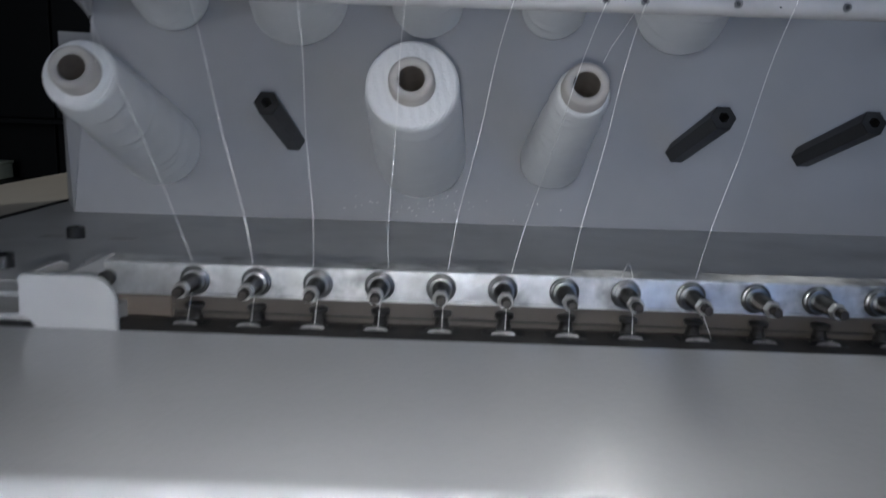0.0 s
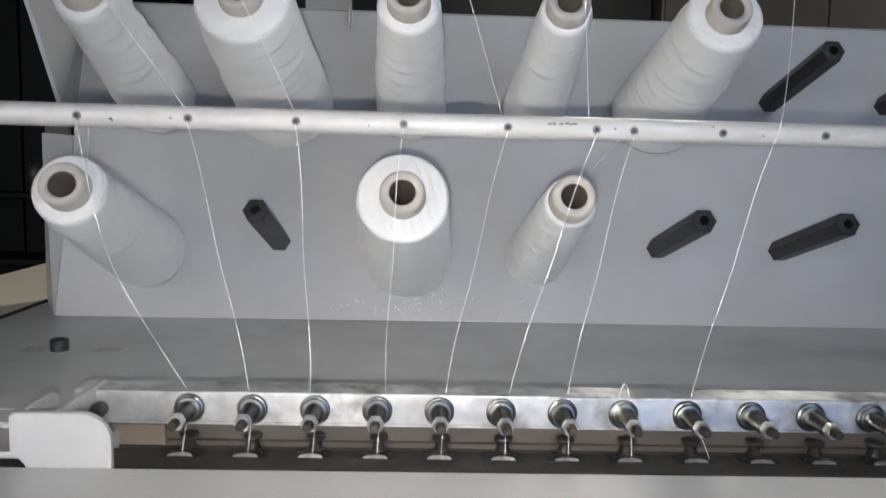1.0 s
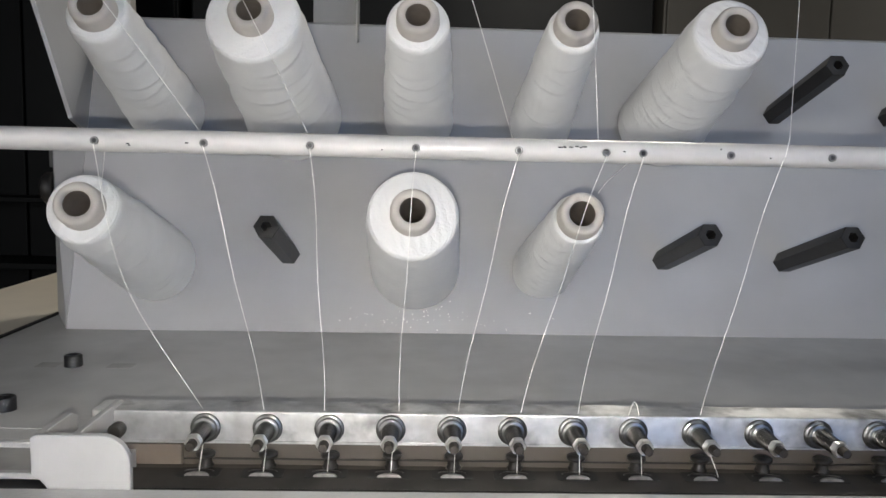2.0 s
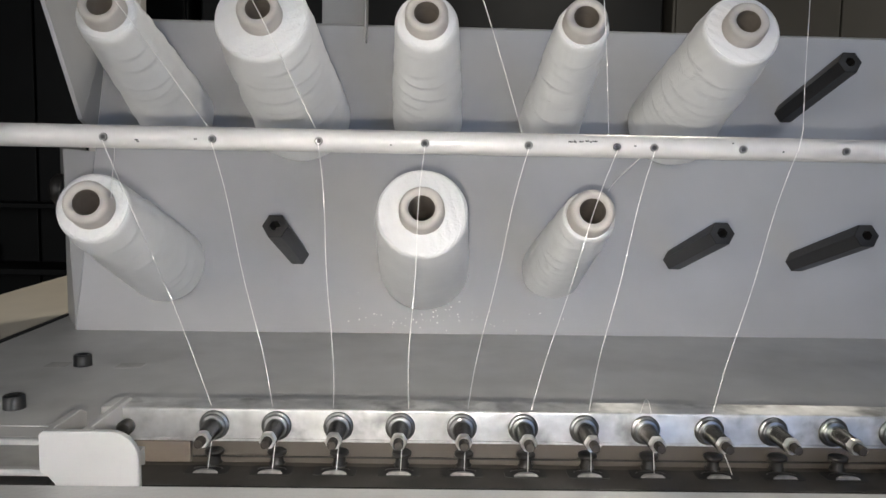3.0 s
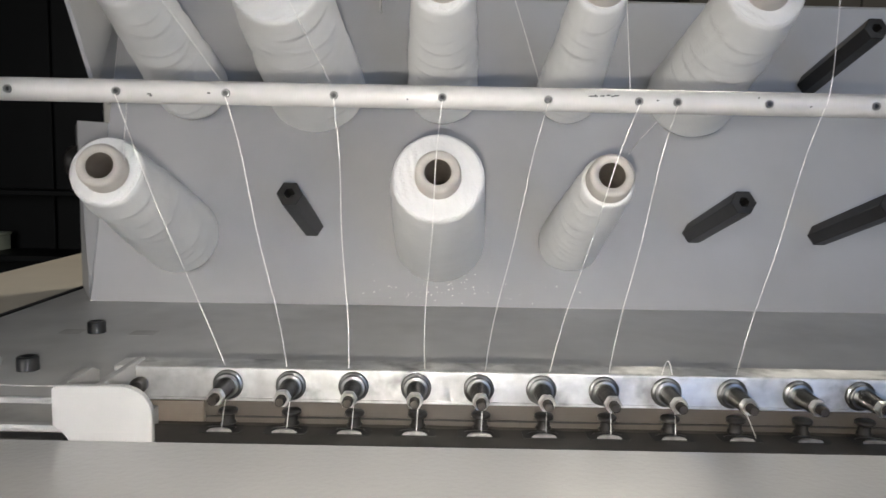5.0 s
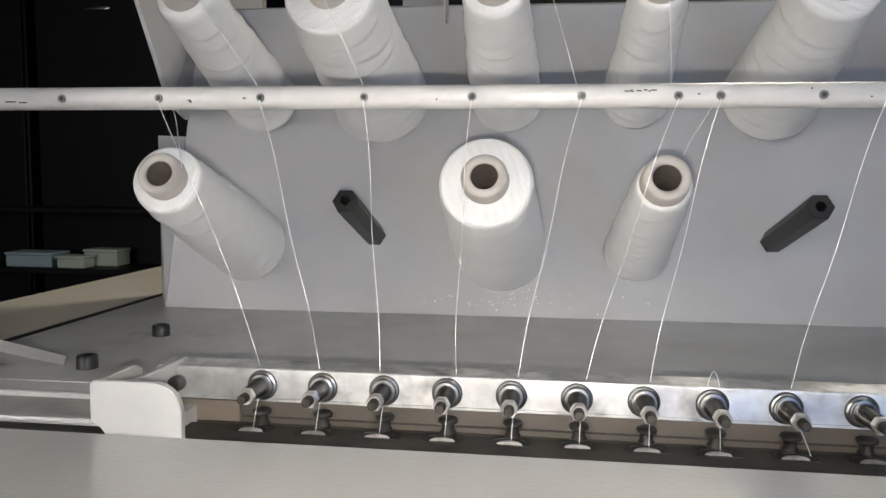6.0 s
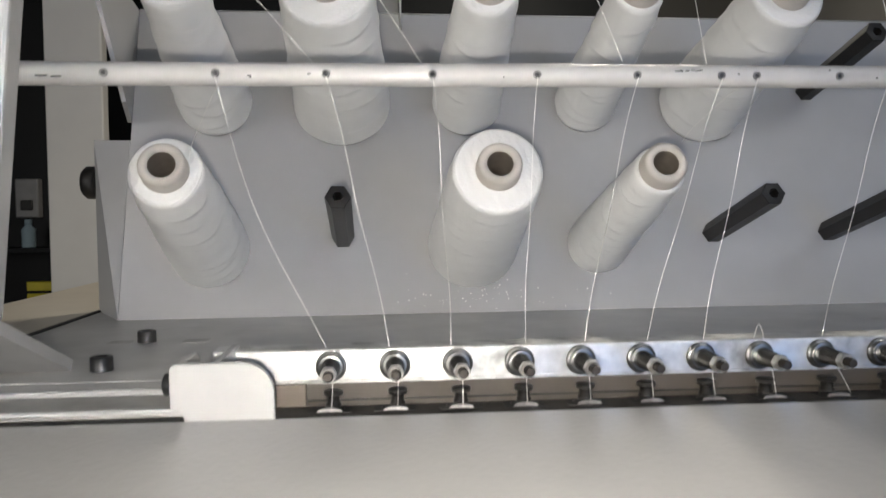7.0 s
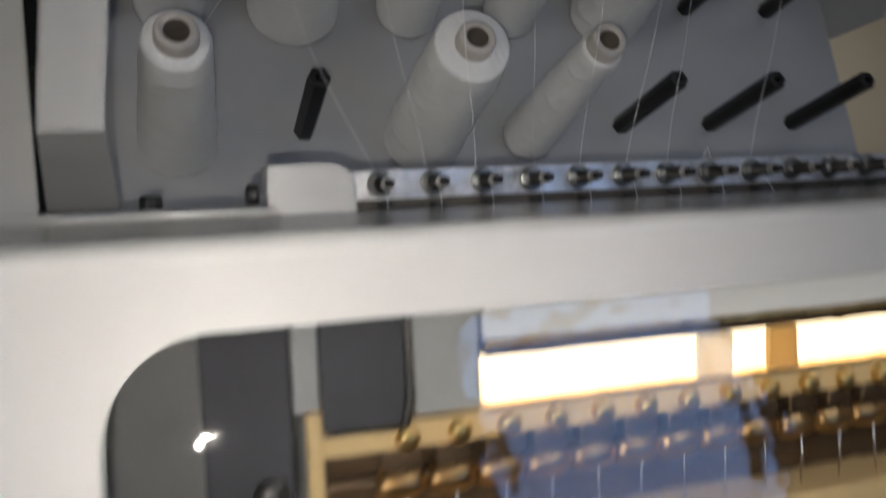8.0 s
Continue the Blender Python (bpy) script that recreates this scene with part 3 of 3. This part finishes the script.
def guide_bar():
    """White painted round bar with eyelets, and the bent post that holds its end."""
    b = thing("guide_bar", None, "white painted thread guide bar with steel eyelets, chipped", "guide bar")
    bm = lathe([(0.0051, 0.0), (0.0051, 0.90)], 28)
    part("rod", bm, BAR_PAINT, b, m=pose(-0.1395, 0.0115, 0.1484, 0, 90, 0))
    for x in HOLES:
        part("eyelet", lathe([(0.0009, 0.0002), (0.0011, 0.0010), (0.0017, 0.0010), (0.0019, 0.0002), (0.0019, -0.0006)], 16), DISC, b, m=pose(x, 0.0067, 0.1480, 90, 0, 0))
        # Black disc that paints the dark inside of the eyelet.
        part("eyelet_hole", capped([(0.0010, -0.0004), (0.0010, 0.0004)], 12), INK_HOLE_BLACK, b, m=pose(x, 0.0067, 0.1480, 90, 0, 0))
    rnd = random.Random(4)
    for x, w in ((-0.032, 0.0016), (-0.0315, 0.001), (-0.0065, 0.0014), (0.1575, 0.0022), (0.1595, 0.0012), (0.1622, 0.0020), (0.1648, 0.0016), (0.1682, 0.0022), (0.1592, 0.0009), (0.1664, 0.0010), (0.186, 0.001), (0.252, 0.0008), (-0.118, 0.005), (-0.112, 0.004), (0.0785, 0.0007), (0.2295, 0.0007)):
        z = 0.1478 + rnd.uniform(-0.002, 0.0032)
        if 0.156 < x < 0.170:
            z = 0.1500 + 0.12 * (z - 0.1478)
        y = 0.0115 - math.sqrt(0.0051 ** 2 - (z - 0.1484) ** 2) - 0.0002
        part("ink_mark", box(x - w / 2, x + w / 2, y, y + 0.0008, z - 0.0003, z + 0.0003), INK_HOLE_BLACK, b)
    p = thing("bar_post", None, "white painted bent post holding the guide bar", "post")
    bm = bmesh.new()
    low = [(-0.147, -0.038), (-0.121, -0.038), (-0.124, -0.020), (-0.150, -0.020)]
    top = [bm.verts.new((x + 0.030, y, 0.36)) for x, y in low]
    mid = [bm.verts.new((x, y, 0.0465)) for x, y in low]
    for k in range(4):
        bm.faces.new((top[k], top[(k + 1) % 4], mid[(k + 1) % 4], mid[k]))
    bm.faces.new(top), bm.faces.new(list(reversed(mid)))
    bmesh.ops.recalc_face_normals(bm, faces=bm.faces[:])
    bmesh.ops.bevel(bm, geom=bm.edges[:], offset=0.0018, segments=2, profile=0.5, affect="EDGES")
    leg = bmesh.new()
    upper = [leg.verts.new((x, y, z)) for x, y, z in ((-0.1465, -0.0375, 0.0460), (-0.1215, -0.0375, 0.0460), (-0.127, 0.052, SHELF), (-0.160, 0.048, SHELF))]
    lower = [leg.verts.new(v.co + Vector((0, 0.003, 0.0045))) for v in upper]
    leg.faces.new(upper), leg.faces.new(list(reversed(lower)))
    for k in range(4):
        leg.faces.new((upper[k], lower[k], lower[(k + 1) % 4], upper[(k + 1) % 4]))
    bmesh.ops.recalc_face_normals(leg, faces=leg.faces[:])
    part("leg", leg, WHITE_PAINT, p)
    part("upright", bm, WHITE_PAINT, p)
    part("bar_holder", box(-0.1480, -0.1396, -0.0203, 0.0185, 0.140, 0.156, 0.001), WHITE_PAINT, p)
    part("back_flange", box(-0.186, -0.1605, 0.030, 0.033, SHELF, 0.36, 0.001), WHITE_PAINT, p)


def nut_mesh(r, bore, z0, z1):
    """A hexagon nut with chamfered, rounded corners."""
    n = 36
    rings = []
    for f, z in ((0.90, z0), (1.0, z0 + 0.0007), (1.0, z1 - 0.0007), (0.90, z1)):
        ring = []
        for k in range(n):
            a = 2 * math.pi * k / n
            d = (a % (math.pi / 3)) - math.pi / 6
            flat = 0.93 / math.cos(d)
            rr = r * min(flat, 1.02) * f
            ring.append((rr * math.cos(a), rr * math.sin(a), z))
        rings.append(ring)
    rings = [[(bore * math.cos(2 * math.pi * k / n), bore * math.sin(2 * math.pi * k / n), z0) for k in range(n)]] + rings
    rings.append([(bore * math.cos(2 * math.pi * k / n), bore * math.sin(2 * math.pi * k / n), z1 - 0.0003) for k in range(n)])
    bm = bmesh.new()
    vs = [[bm.verts.new(p) for p in ring] for ring in rings]
    for a, b in zip(vs, vs[1:]):
        for k in range(n):
            bm.faces.new((a[k], a[(k + 1) % n], b[(k + 1) % n], b[k]))
    bmesh.ops.recalc_face_normals(bm, faces=bm.faces[:])
    return bm


def tension_rail():
    r = thing("tension_rail", None, "scuffed bright aluminium tension rail on the machine head", "rail")
    part("rail_bar", box(-0.050, 0.56, 0.005, 0.0215, 0.0131, 0.0282, 0.0009), ALUMINIUM, r)
    part("under_bar", box(-0.048, 0.56, 0.008, 0.016, 0.0, 0.0129, 0.0006), TAUPE, r, "taupe painted lower bar")
    part("end_spacer", box(-0.046, -0.010, 0.0048, 0.0078, 0.0030, 0.0128, 0.0005), TAN, r, "tan painted end spacer")
    part("under_plate", box(-0.048, 0.56, -0.0005, 0.0078, -0.0225, 0.0024, 0.0006), TAUPE, r)
    # Thin dark strip along the front of the lower bar.
    part("dark_line", box(-0.030, 0.56, 0.0073, 0.0079, 0.0046, 0.0053), GREASE, r, "thin dark line on the lower bar")
    part("lower_lip", box(-0.049, 0.56, 0.0044, 0.0049, 0.0132, 0.0145, 0.0002), ALUMINIUM, r)
    first = None
    for k in range(POSTS):
        m = pose(post_x(k), 0.0049, 0.0207, 90, 0, 0)
        if first is None:
            first = thing("tension_post", m, "steel thread tension post with spring and hexagon nut", "tension post", "tension posts")
            disc = [(0.0, 0.0), (0.0066, 0.0), (0.0070, 0.0005), (0.0070, 0.0011), (0.0064, 0.0017), (0.0057, 0.0016), (0.0055, 0.0022), (0.0060, 0.0028), (0.0059, 0.0034), (0.0050, 0.0037), (0.0043, 0.0034), (0.0041, 0.0042), (0.0034, 0.0046), (0.0, 0.0046)]
            part("tension_disc", lathe([(r * 0.96, z) for r, z in disc], 40), DISC, first)
            part("stud", lathe([(0.0021, 0.004), (0.0021, 0.0250), (0.0018, 0.0257), (0.0016, 0.0255), (0.0, 0.0255)], 18), STUD, first, "brownish threaded stud").data.set_sharp_from_angle(angle=radians(30))
            turns, coil = 8, []
            for i in range(turns * 12 + 1):
                a = 2 * math.pi * i / 12
                rr = 0.0034 - 0.0005 * i / (turns * 12)
                coil.append((rr * math.cos(a), rr * math.sin(a), 0.0048 + 0.0122 * i / (turns * 12)))
            part("spring", tube_along(coil, 0.0006, 6), SPRING, first)
            part("nut", nut_mesh(0.0035, 0.0022, 0.0172, 0.0214), NUT, first, "bright hexagon nut with rounded corners")
        else:
            copy_thing(first, m)


def rounded_slab(rx, ry, z0, z1):
    """A thin plate with an outline between an ellipse and a rectangle."""
    pts = []
    for k in range(40):
        a = 2 * math.pi * k / 40
        c, d = math.cos(a), math.sin(a)
        pts.append((rx * math.copysign(abs(c) ** 0.25, c), ry * math.copysign(abs(d) ** 0.25, d)))
    return prism(pts, z1 - z0, "z", z0)


def pit_fittings():
    """Under each post: a knurled black stand-off, a near-black patch painted as recess shade and a bright curved
    eyelet.
    """
    plate = thing("eyelet_plate", None, "oily dark steel eyelet plate under the rail", "plate")
    part("plate", box(-0.036, 0.56, -0.0285, -0.0008, -0.0218, 0.0040, 0.0005), PLATE_DARK, plate)
    part("seam", box(-0.036, 0.56, -0.0240, -0.0234, 0.0040, 0.0043), GREASE, plate)
    part("front_edge", box(-0.036, 0.56, -0.0284, -0.0262, 0.0041, 0.0050, 0.0003), PLATE_DARK, plate)
    first = eye = None
    for k in range(POSTS):
        x = post_x(k)
        m = pose(x + 0.001, 0.0006, 0.0041)
        e = pose(x, -0.0066, 0.0041)
        if first is None:
            first = thing("standoff", m, "black mushroom-headed stand-off under a tension post", "stand-off", "stand-offs")
            part("stem", capped([(0.0034, 0), (0.0034, 0.0012), (0.0027, 0.0018), (0.0027, 0.0046)], 18), GREASE, first)
            part("head", capped([(0.0027, 0.0046), (0.0042, 0.0050), (0.0043, 0.0062), (0.0038, 0.0068), (0.001, 0.0070)], 22), GREASE, first)
            eye = thing("eyelet", e, "bright curved steel thread eyelet on a patch painted as recess shade", "eyelet", "thread eyelets")
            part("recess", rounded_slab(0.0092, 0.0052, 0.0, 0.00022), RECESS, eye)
            dome = lathe([(0.0054, 0.0), (0.0053, 0.0005), (0.0046, 0.0011), (0.0032, 0.0015), (0.0, 0.0017)], 32)
            for v in dome.verts:
                v.co.y = max(v.co.y, 0.0) * 0.62 - 0.0042
            part("rim", dome, RIM, eye, "bright worn rim")
            lip = [(0.0062 * math.cos(radians(a)), 0.0004 + 0.0030 * math.sin(radians(a)), 0.0003) for a in range(0, 181, 15)]
            part("back_lip", tube_along(lip, 0.0003, 6), DARK_STEEL, eye)
        else:
            copy_thing(first, m)
            copy_thing(eye, e)


def end_block():
    """White bent bracket at the rail's end."""
    b = thing("rail_bracket", None, "white enamelled bent bracket at the end of the tension rail", "bracket")
    y0 = -0.0345
    outline = [(-0.058, 0.0135), (-0.0545, 0.0115), (-0.052, 0.0085), (-0.052, 0.000), (-0.0185, 0.000), (-0.0185, 0.018)] + arc(-0.0305, 0.0185, 0.012, 0, 90, 8) + [(-0.056, 0.0305), (-0.058, 0.0290)]
    part("face_plate", prism(outline, 0.0035, "y", y0, 0.0006), WHITE_PAINT, b)
    for x, thick, back in ((-0.0578, 0.0036, 0.036), (-0.0430, 0.0030, 0.055)):
        side = prism([(y0 + 0.0036, 0.0195), (y0 + 0.0036, 0.0298), (y0 + back - 0.006, 0.0298), (y0 + back, 0.0270), (y0 + back, 0.0195)], thick, "x", x, 0.0005)
        part("side_arm", side, WHITE_PAINT, b)
    part("screw", capped([(0.0032, 0), (0.0035, 0.001), (0.0035, 0.005), (0.0024, 0.0058)], 18), DARK_STEEL, b, m=pose(-0.0345, -0.003, 0.0225, 90, 0, 0))
    part("black_screw", capped([(0.0045, 0), (0.0048, 0.001), (0.0048, 0.005), (0.003, 0.006)], 20), OXIDE, b, m=pose(-0.0602, -0.012, 0.018, 0, -90, 0))


FRONT_TILT = 0.26                   # the cover's front leans out towards its foot


def front_cover():
    """Pearl-grey head cover: rounded top edge, front face with a large rounded window and clear acrylic in it."""
    c = thing("head_cover", None, "pearl grey enamelled machine head cover with a rounded window", "machine cover")
    x0, x1 = -0.42, 0.80
    edge = [(-0.0355, 0.0085), (-0.149, 0.0055)] + [(-0.1505 + 0.0065 * math.cos(radians(a)), -0.0010 + 0.0065 * math.sin(radians(a))) for a in range(90, 181, 9)]
    inner = [(y + 0.003, z - 0.003) for y, z in reversed(edge)]
    bm = prism(edge + inner, x1 - x0, "x", x0)
    for f in bm.faces:
        f.smooth = True
    part("top", bm, COVER_WHITE, c).data.set_sharp_from_angle(angle=radians(35))
    # front face with its opening, 3 mm thick
    outer = [(x0, -0.0012), (x0, -0.36), (x1, -0.36), (x1, -0.0012)]
    w0, w1, top, low, r = -0.1135, 0.59, -0.0205, -0.21, 0.028
    hole = arc(w0 + r, top - r, r, 180, 90, 10) + arc(w1 - r, top - r, r, 90, 0, 10) + arc(w1 - r, low + r, r, 0, -90, 10) + arc(w0 + r, low + r, r, 270, 180, 10)
    bm = bmesh.new()
    loops = []
    for pts in (outer, hole):
        vs = [bm.verts.new((x, -0.1570, z)) for x, z in pts]
        loops.append([bm.edges.new((vs[k], vs[(k + 1) % len(vs)])) for k in range(len(vs))])
    bmesh.ops.triangle_fill(bm, edges=[e for l in loops for e in l], use_beauty=True)
    made = bmesh.ops.extrude_face_region(bm, geom=bm.faces[:])
    bmesh.ops.translate(bm, verts=[v for v in made["geom"] if isinstance(v, bmesh.types.BMVert)], vec=(0, 0.003, 0))
    for v in bm.verts:
        v.co.y += FRONT_TILT * (v.co.z + 0.0012)
    bmesh.ops.recalc_face_normals(bm, faces=bm.faces[:])
    part("front", bm, COVER_WHITE, c)
    glass = box(w0 - 0.006, w1 + 0.006, -0.1537, -0.1517, low - 0.006, top + 0.006)
    for v in glass.verts:
        v.co.y += FRONT_TILT * (v.co.z + 0.0012)
    pane = part("window_pane", glass, ACRYLIC, c, "clear acrylic pane")
    pane.visible_shadow = False


def head_inside():
    """What shows through the window: charcoal sheets, grey block, the warm lamp and the row of needle clamps."""
    h = thing("needle_case", None, "needle case behind the clear window, charcoal and brass", "needle case")
    part("back_sheet", box(-0.3816, 0.7335, -0.058, -0.055, -0.3193, -0.0286), INNER_GREY, h)
    part("charcoal_sheet", box(-0.0896, -0.0612, -0.128, -0.125, -0.2825, -0.0175, 0.0008), INNER_DARK, h)
    part("pale_strip", box(-0.0608, -0.0523, -0.132, -0.126, -0.0543, -0.0175, 0.0008), INNER_GREY, h, "pale grey strip")
    part("black_box", box(-0.0518, -0.022, -0.131, -0.1, -0.0649, -0.0175, 0.001), INNER_DARK, h)
    part("cable", tube_along([(-0.0225, -0.133, -0.023), (-0.0225, -0.133, -0.0525), (-0.0244, -0.132, -0.0617), (-0.0234, -0.132, -0.071)], 0.0016, 8), DARK_STEEL, h)
    part("grey_block", box(-0.0201, 0.0035, -0.131, -0.105, -0.0603, -0.0175, 0.001), MID_GREY, h)
    part("cream_frame", box(-0.057, -0.0518, -0.131, -0.12, -0.1905, -0.0553, 0.0008), LAMPLIT_CREAM, h, "cream frame edge with warm lamp light in its colour")
    part("frame_top", box(-0.0516, 0.5634, -0.131, -0.12, -0.0709, -0.0617, 0.0006), LAMPLIT_CREAM, h)
    part("inner_back", box(-0.0513, 0.5634, -0.1185, -0.1165, -0.1068, -0.0617), BRONZE, h)
    part("knob", capped([(0.002, 0), (0.0052, 0.001), (0.0056, 0.004), (0.0040, 0.0066), (0.0016, 0.0074)], 24), DARK_STEEL, h, m=pose(-0.0698, -0.128, -0.0800, 90, 0, 0))
    part("shaft", lathe([(0.0030, 0), (0.0030, 0.64)], 16), BRONZE, h, m=pose(-0.0508, -0.126, -0.0829, 0, 90, 0))
    part("cream_sill", box(-0.0516, 0.5634, -0.14, -0.1, -0.1307, -0.1077, 0.001), LAMPLIT_CREAM, h)
    # The white paint puts a pale reflection into this sheet's colour.
    part("upper_sheet", box(0.0054, 0.5634, -0.131, -0.128, -0.0369, -0.0152, 0.0006), PILLAR_WHITE, h, "upper sheet painted pale for a reflection")
    lamp = thing("lamp_strip", None, "lit warm lamp strip inside the machine head", "lamp")
    part("housing", box(0.0054, 0.5634, -0.131, -0.112, -0.0428, -0.0387, 0.0008), BRONZE, lamp)
    part("trim", box(0.0054, 0.5634, -0.1322, -0.1312, -0.0387, -0.0372, 0.0003), GOLD, lamp, "glinting brass trim")
    part("trim", box(0.0054, 0.5634, -0.1322, -0.114, -0.061, -0.0596, 0.0004), GOLD, lamp, "glinting brass trim")
    part("diffuser", box(0.0054, 0.5634, -0.129, -0.114, -0.0594, -0.043, 0.002), LAMP_GLOW, lamp, "glowing warm diffuser")
    for x, w, mat in ((0.0909, 0.0151, MILKY), (0.1230, 0.0132, AMBER_CLIP)):
        part("clip", box(x, x + w, -0.1318, -0.1295, -0.0594, -0.0429, 0.0005), mat, lamp)
    first = None
    for k in range(30):
        m = pose(-0.0249 + 0.01824 * k, -0.130, -0.0672)
        if first is None:
            first = thing("needle_clamp", m, "dark needle clamp with a small bright screw", "needle clamp", "needle clamps")
            part("block", box(-0.0075, 0.0055, -0.002, 0.006, -0.0115, -0.0035, 0.0008), BRONZE, first)
            drum = [(0.0030, -0.0088), (0.0044, -0.0084), (0.0056, -0.0050), (0.0060, 0.0), (0.0056, 0.0050), (0.0044, 0.0084), (0.0030, 0.0088)]
            part("drum", lathe(drum, 24), COPPER, first, "copper-brown drum", m=pose(-0.001, 0.004, -0.017, 0, 90, 0))
            part("screw", capped([(0.0034, 0), (0.0042, 0.0008), (0.0042, 0.003), (0.0032, 0.0044), (0.001, 0.0050)], 18), GOLD, first, m=pose(0.001, -0.001, 0.0005, 90, 0, 0))
            part("needle", capped([(0.0004, -0.05), (0.0004, -0.0115)], 8), STEEL, first)
        else:
            copy_thing(first, m)


# ---- threads ----
BAR_Z = 0.1478
RAIL_TOP = 0.0284
LOWER = ((-0.0462, -0.001, -0.0130), (0.0008, 0.0265, 0.0009), (0.0470, 0.0540, 0.0009), (0.0935, 0.088, 0.0014), (0.1390, 0.115, 0.0012), (0.178, 0.1440, 0.0014), (0.1945, 0.1705, 0.0012), (0.2573, 0.2275, 0.0010))
UPPER = (((-0.0015, 0.018, 0.150), (-0.085, 0.06, 0.245)), ((0.046, 0.018, 0.150), (-0.01, 0.07, 0.245)), ((0.1385, 0.018, 0.150), (0.108, 0.06, 0.255)), ((0.177, 0.018, 0.150), (0.177, 0.06, 0.255)),
         ((0.2588, 0.0036, 0.1565), (0.2862, 0.06, 0.215)), ((0.1945, 0.018, 0.146), (0.196, 0.096, 0.127)), ((-0.0462, 0.018, 0.146), (-0.078, 0.092, 0.118)))


def strand(a, b, bow, radius=0.00016, kink=0.0):
    """A bowed thread from a to b; its own z axis is the chord, so that a turn about it swings the bow."""
    a, b = Vector(a), Vector(b)
    chord = b - a
    m = Matrix.Translation(a) @ chord.to_track_quat("Z", "X").to_matrix().to_4x4()
    pts = []
    for k in range(25):
        u = k / 24
        pts.append((bow * math.sin(math.pi * u) + kink * math.sin(3 * math.pi * u), kink * 0.6 * math.sin(2 * math.pi * u), chord.length * u))
    ob = part("thread", tube_along(pts, radius, 6), THREAD, m=m)
    return ob, m


RUNNING = []


def threads():
    for n, (xh, xr, bow) in enumerate(LOWER):
        ob, m = strand((xh, 0.0050, BAR_Z - 0.0012), (xr, 0.0035 + 0.004, RAIL_TOP), bow, kink=0.0006)
        tagged(ob, "white thread running from the guide bar to the rail", "thread", "running threads")
        RUNNING.append((ob, m, 1.0 + 0.13 * n, 0.9 * n, 30 if n else 0))
    for n, (a, b) in enumerate(UPPER):
        way = Vector(b) - Vector(a)
        end = Vector(b) + (way * 1.2 if b[2] > 0.2 else Vector((0, 0, 0)))
        ob, m = strand(a, end, 0.002, kink=0.0004)
        tagged(ob, "white thread coming down from a cone to the guide bar", "thread", "running threads")
        RUNNING.append((ob, m, 0.8 + 0.11 * n, 1.7 * n, 35))
    ob, m = strand((0.2573, 0.0035, 0.1478), (0.2588, 0.0036, 0.1565), 0.0)
    tagged(ob, "white thread passing in front of the guide bar", "thread", "running threads")
    for k in (0, 1, 2, 3, 4, 5, 6, 7, 8):
        x = post_x(k)
        ob, m = strand((x + 0.0014, -0.0035, 0.0185), (x + (0.006 if k == 8 else 0.0008), -0.0095, 0.0056), 0.0003)
        tagged(ob, "short white thread from a tension post to its eyelet", "thread", "needle threads")
    ob, m = strand((PITCH * 7 - 0.001, 0.006, 0.0278), (PITCH * 7 + 0.004, 0.006, 0.0278), 0.0068)
    tagged(ob, "loose loop of white thread on the rail", "thread")


def torch():
    """The small torch that travels with the lens, a little below and beside it."""
    t = thing("torch", None, "small lit torch carried beside the lens", "torch")
    part("barrel", lathe([(0.0, -0.012), (0.0052, -0.012), (0.0052, 0.0046), (0.0046, 0.0046), (0.0046, -0.0011), (0.0034, -0.0011)], 24), BLACK, t)
    part("lens", capped([(0.0032, -0.0010), (0.0032, 0.0)], 20), TORCH_GLOW, t, "glowing torch lens")
    return t


def motions():
    rows = [(s, look(eye, target, roll) @ pose(-0.005, -0.0130, 0.006) @ pose(0, 0, 0, 180, 0, 0)) for s, eye, target, roll in PATH]
    walk(TORCH_THING, rows)
    slack = ((0, 76), (0.5, 60), (1.0, 30), (1.5, 0), (2.2, 40), (3.0, 78), (3.5, 84), (4.2, 78), (5.5, 66), (6.0, 78), (7.0, 60), (8.0, 80))
    for ob, m, rate, phase, swing in RUNNING:
        rows = []
        if not swing:
            walk(ob, [(s, m @ pose(0, 0, 0, 0, 0, a)) for s, a in slack])
            continue
        for k in range(81):
            s = k * 0.1
            a = swing * (math.sin(2 * math.pi * rate * s + phase) * 0.7 + 0.3 * math.sin(2 * math.pi * 2.3 * rate * s + 2 * phase))
            rows.append((s, m @ pose(0, 0, 0, 0, 0, a)))
        walk(ob, rows)


room()
cabinets()
far_table()
monitor()
shelf()
embroidery_machine()
cone_panel()
cone_pins()
cones()
lint()
guide_bar()
tension_rail()
pit_fittings()
end_block()
front_cover()
head_inside()
threads()
TORCH_THING = torch()
motions()
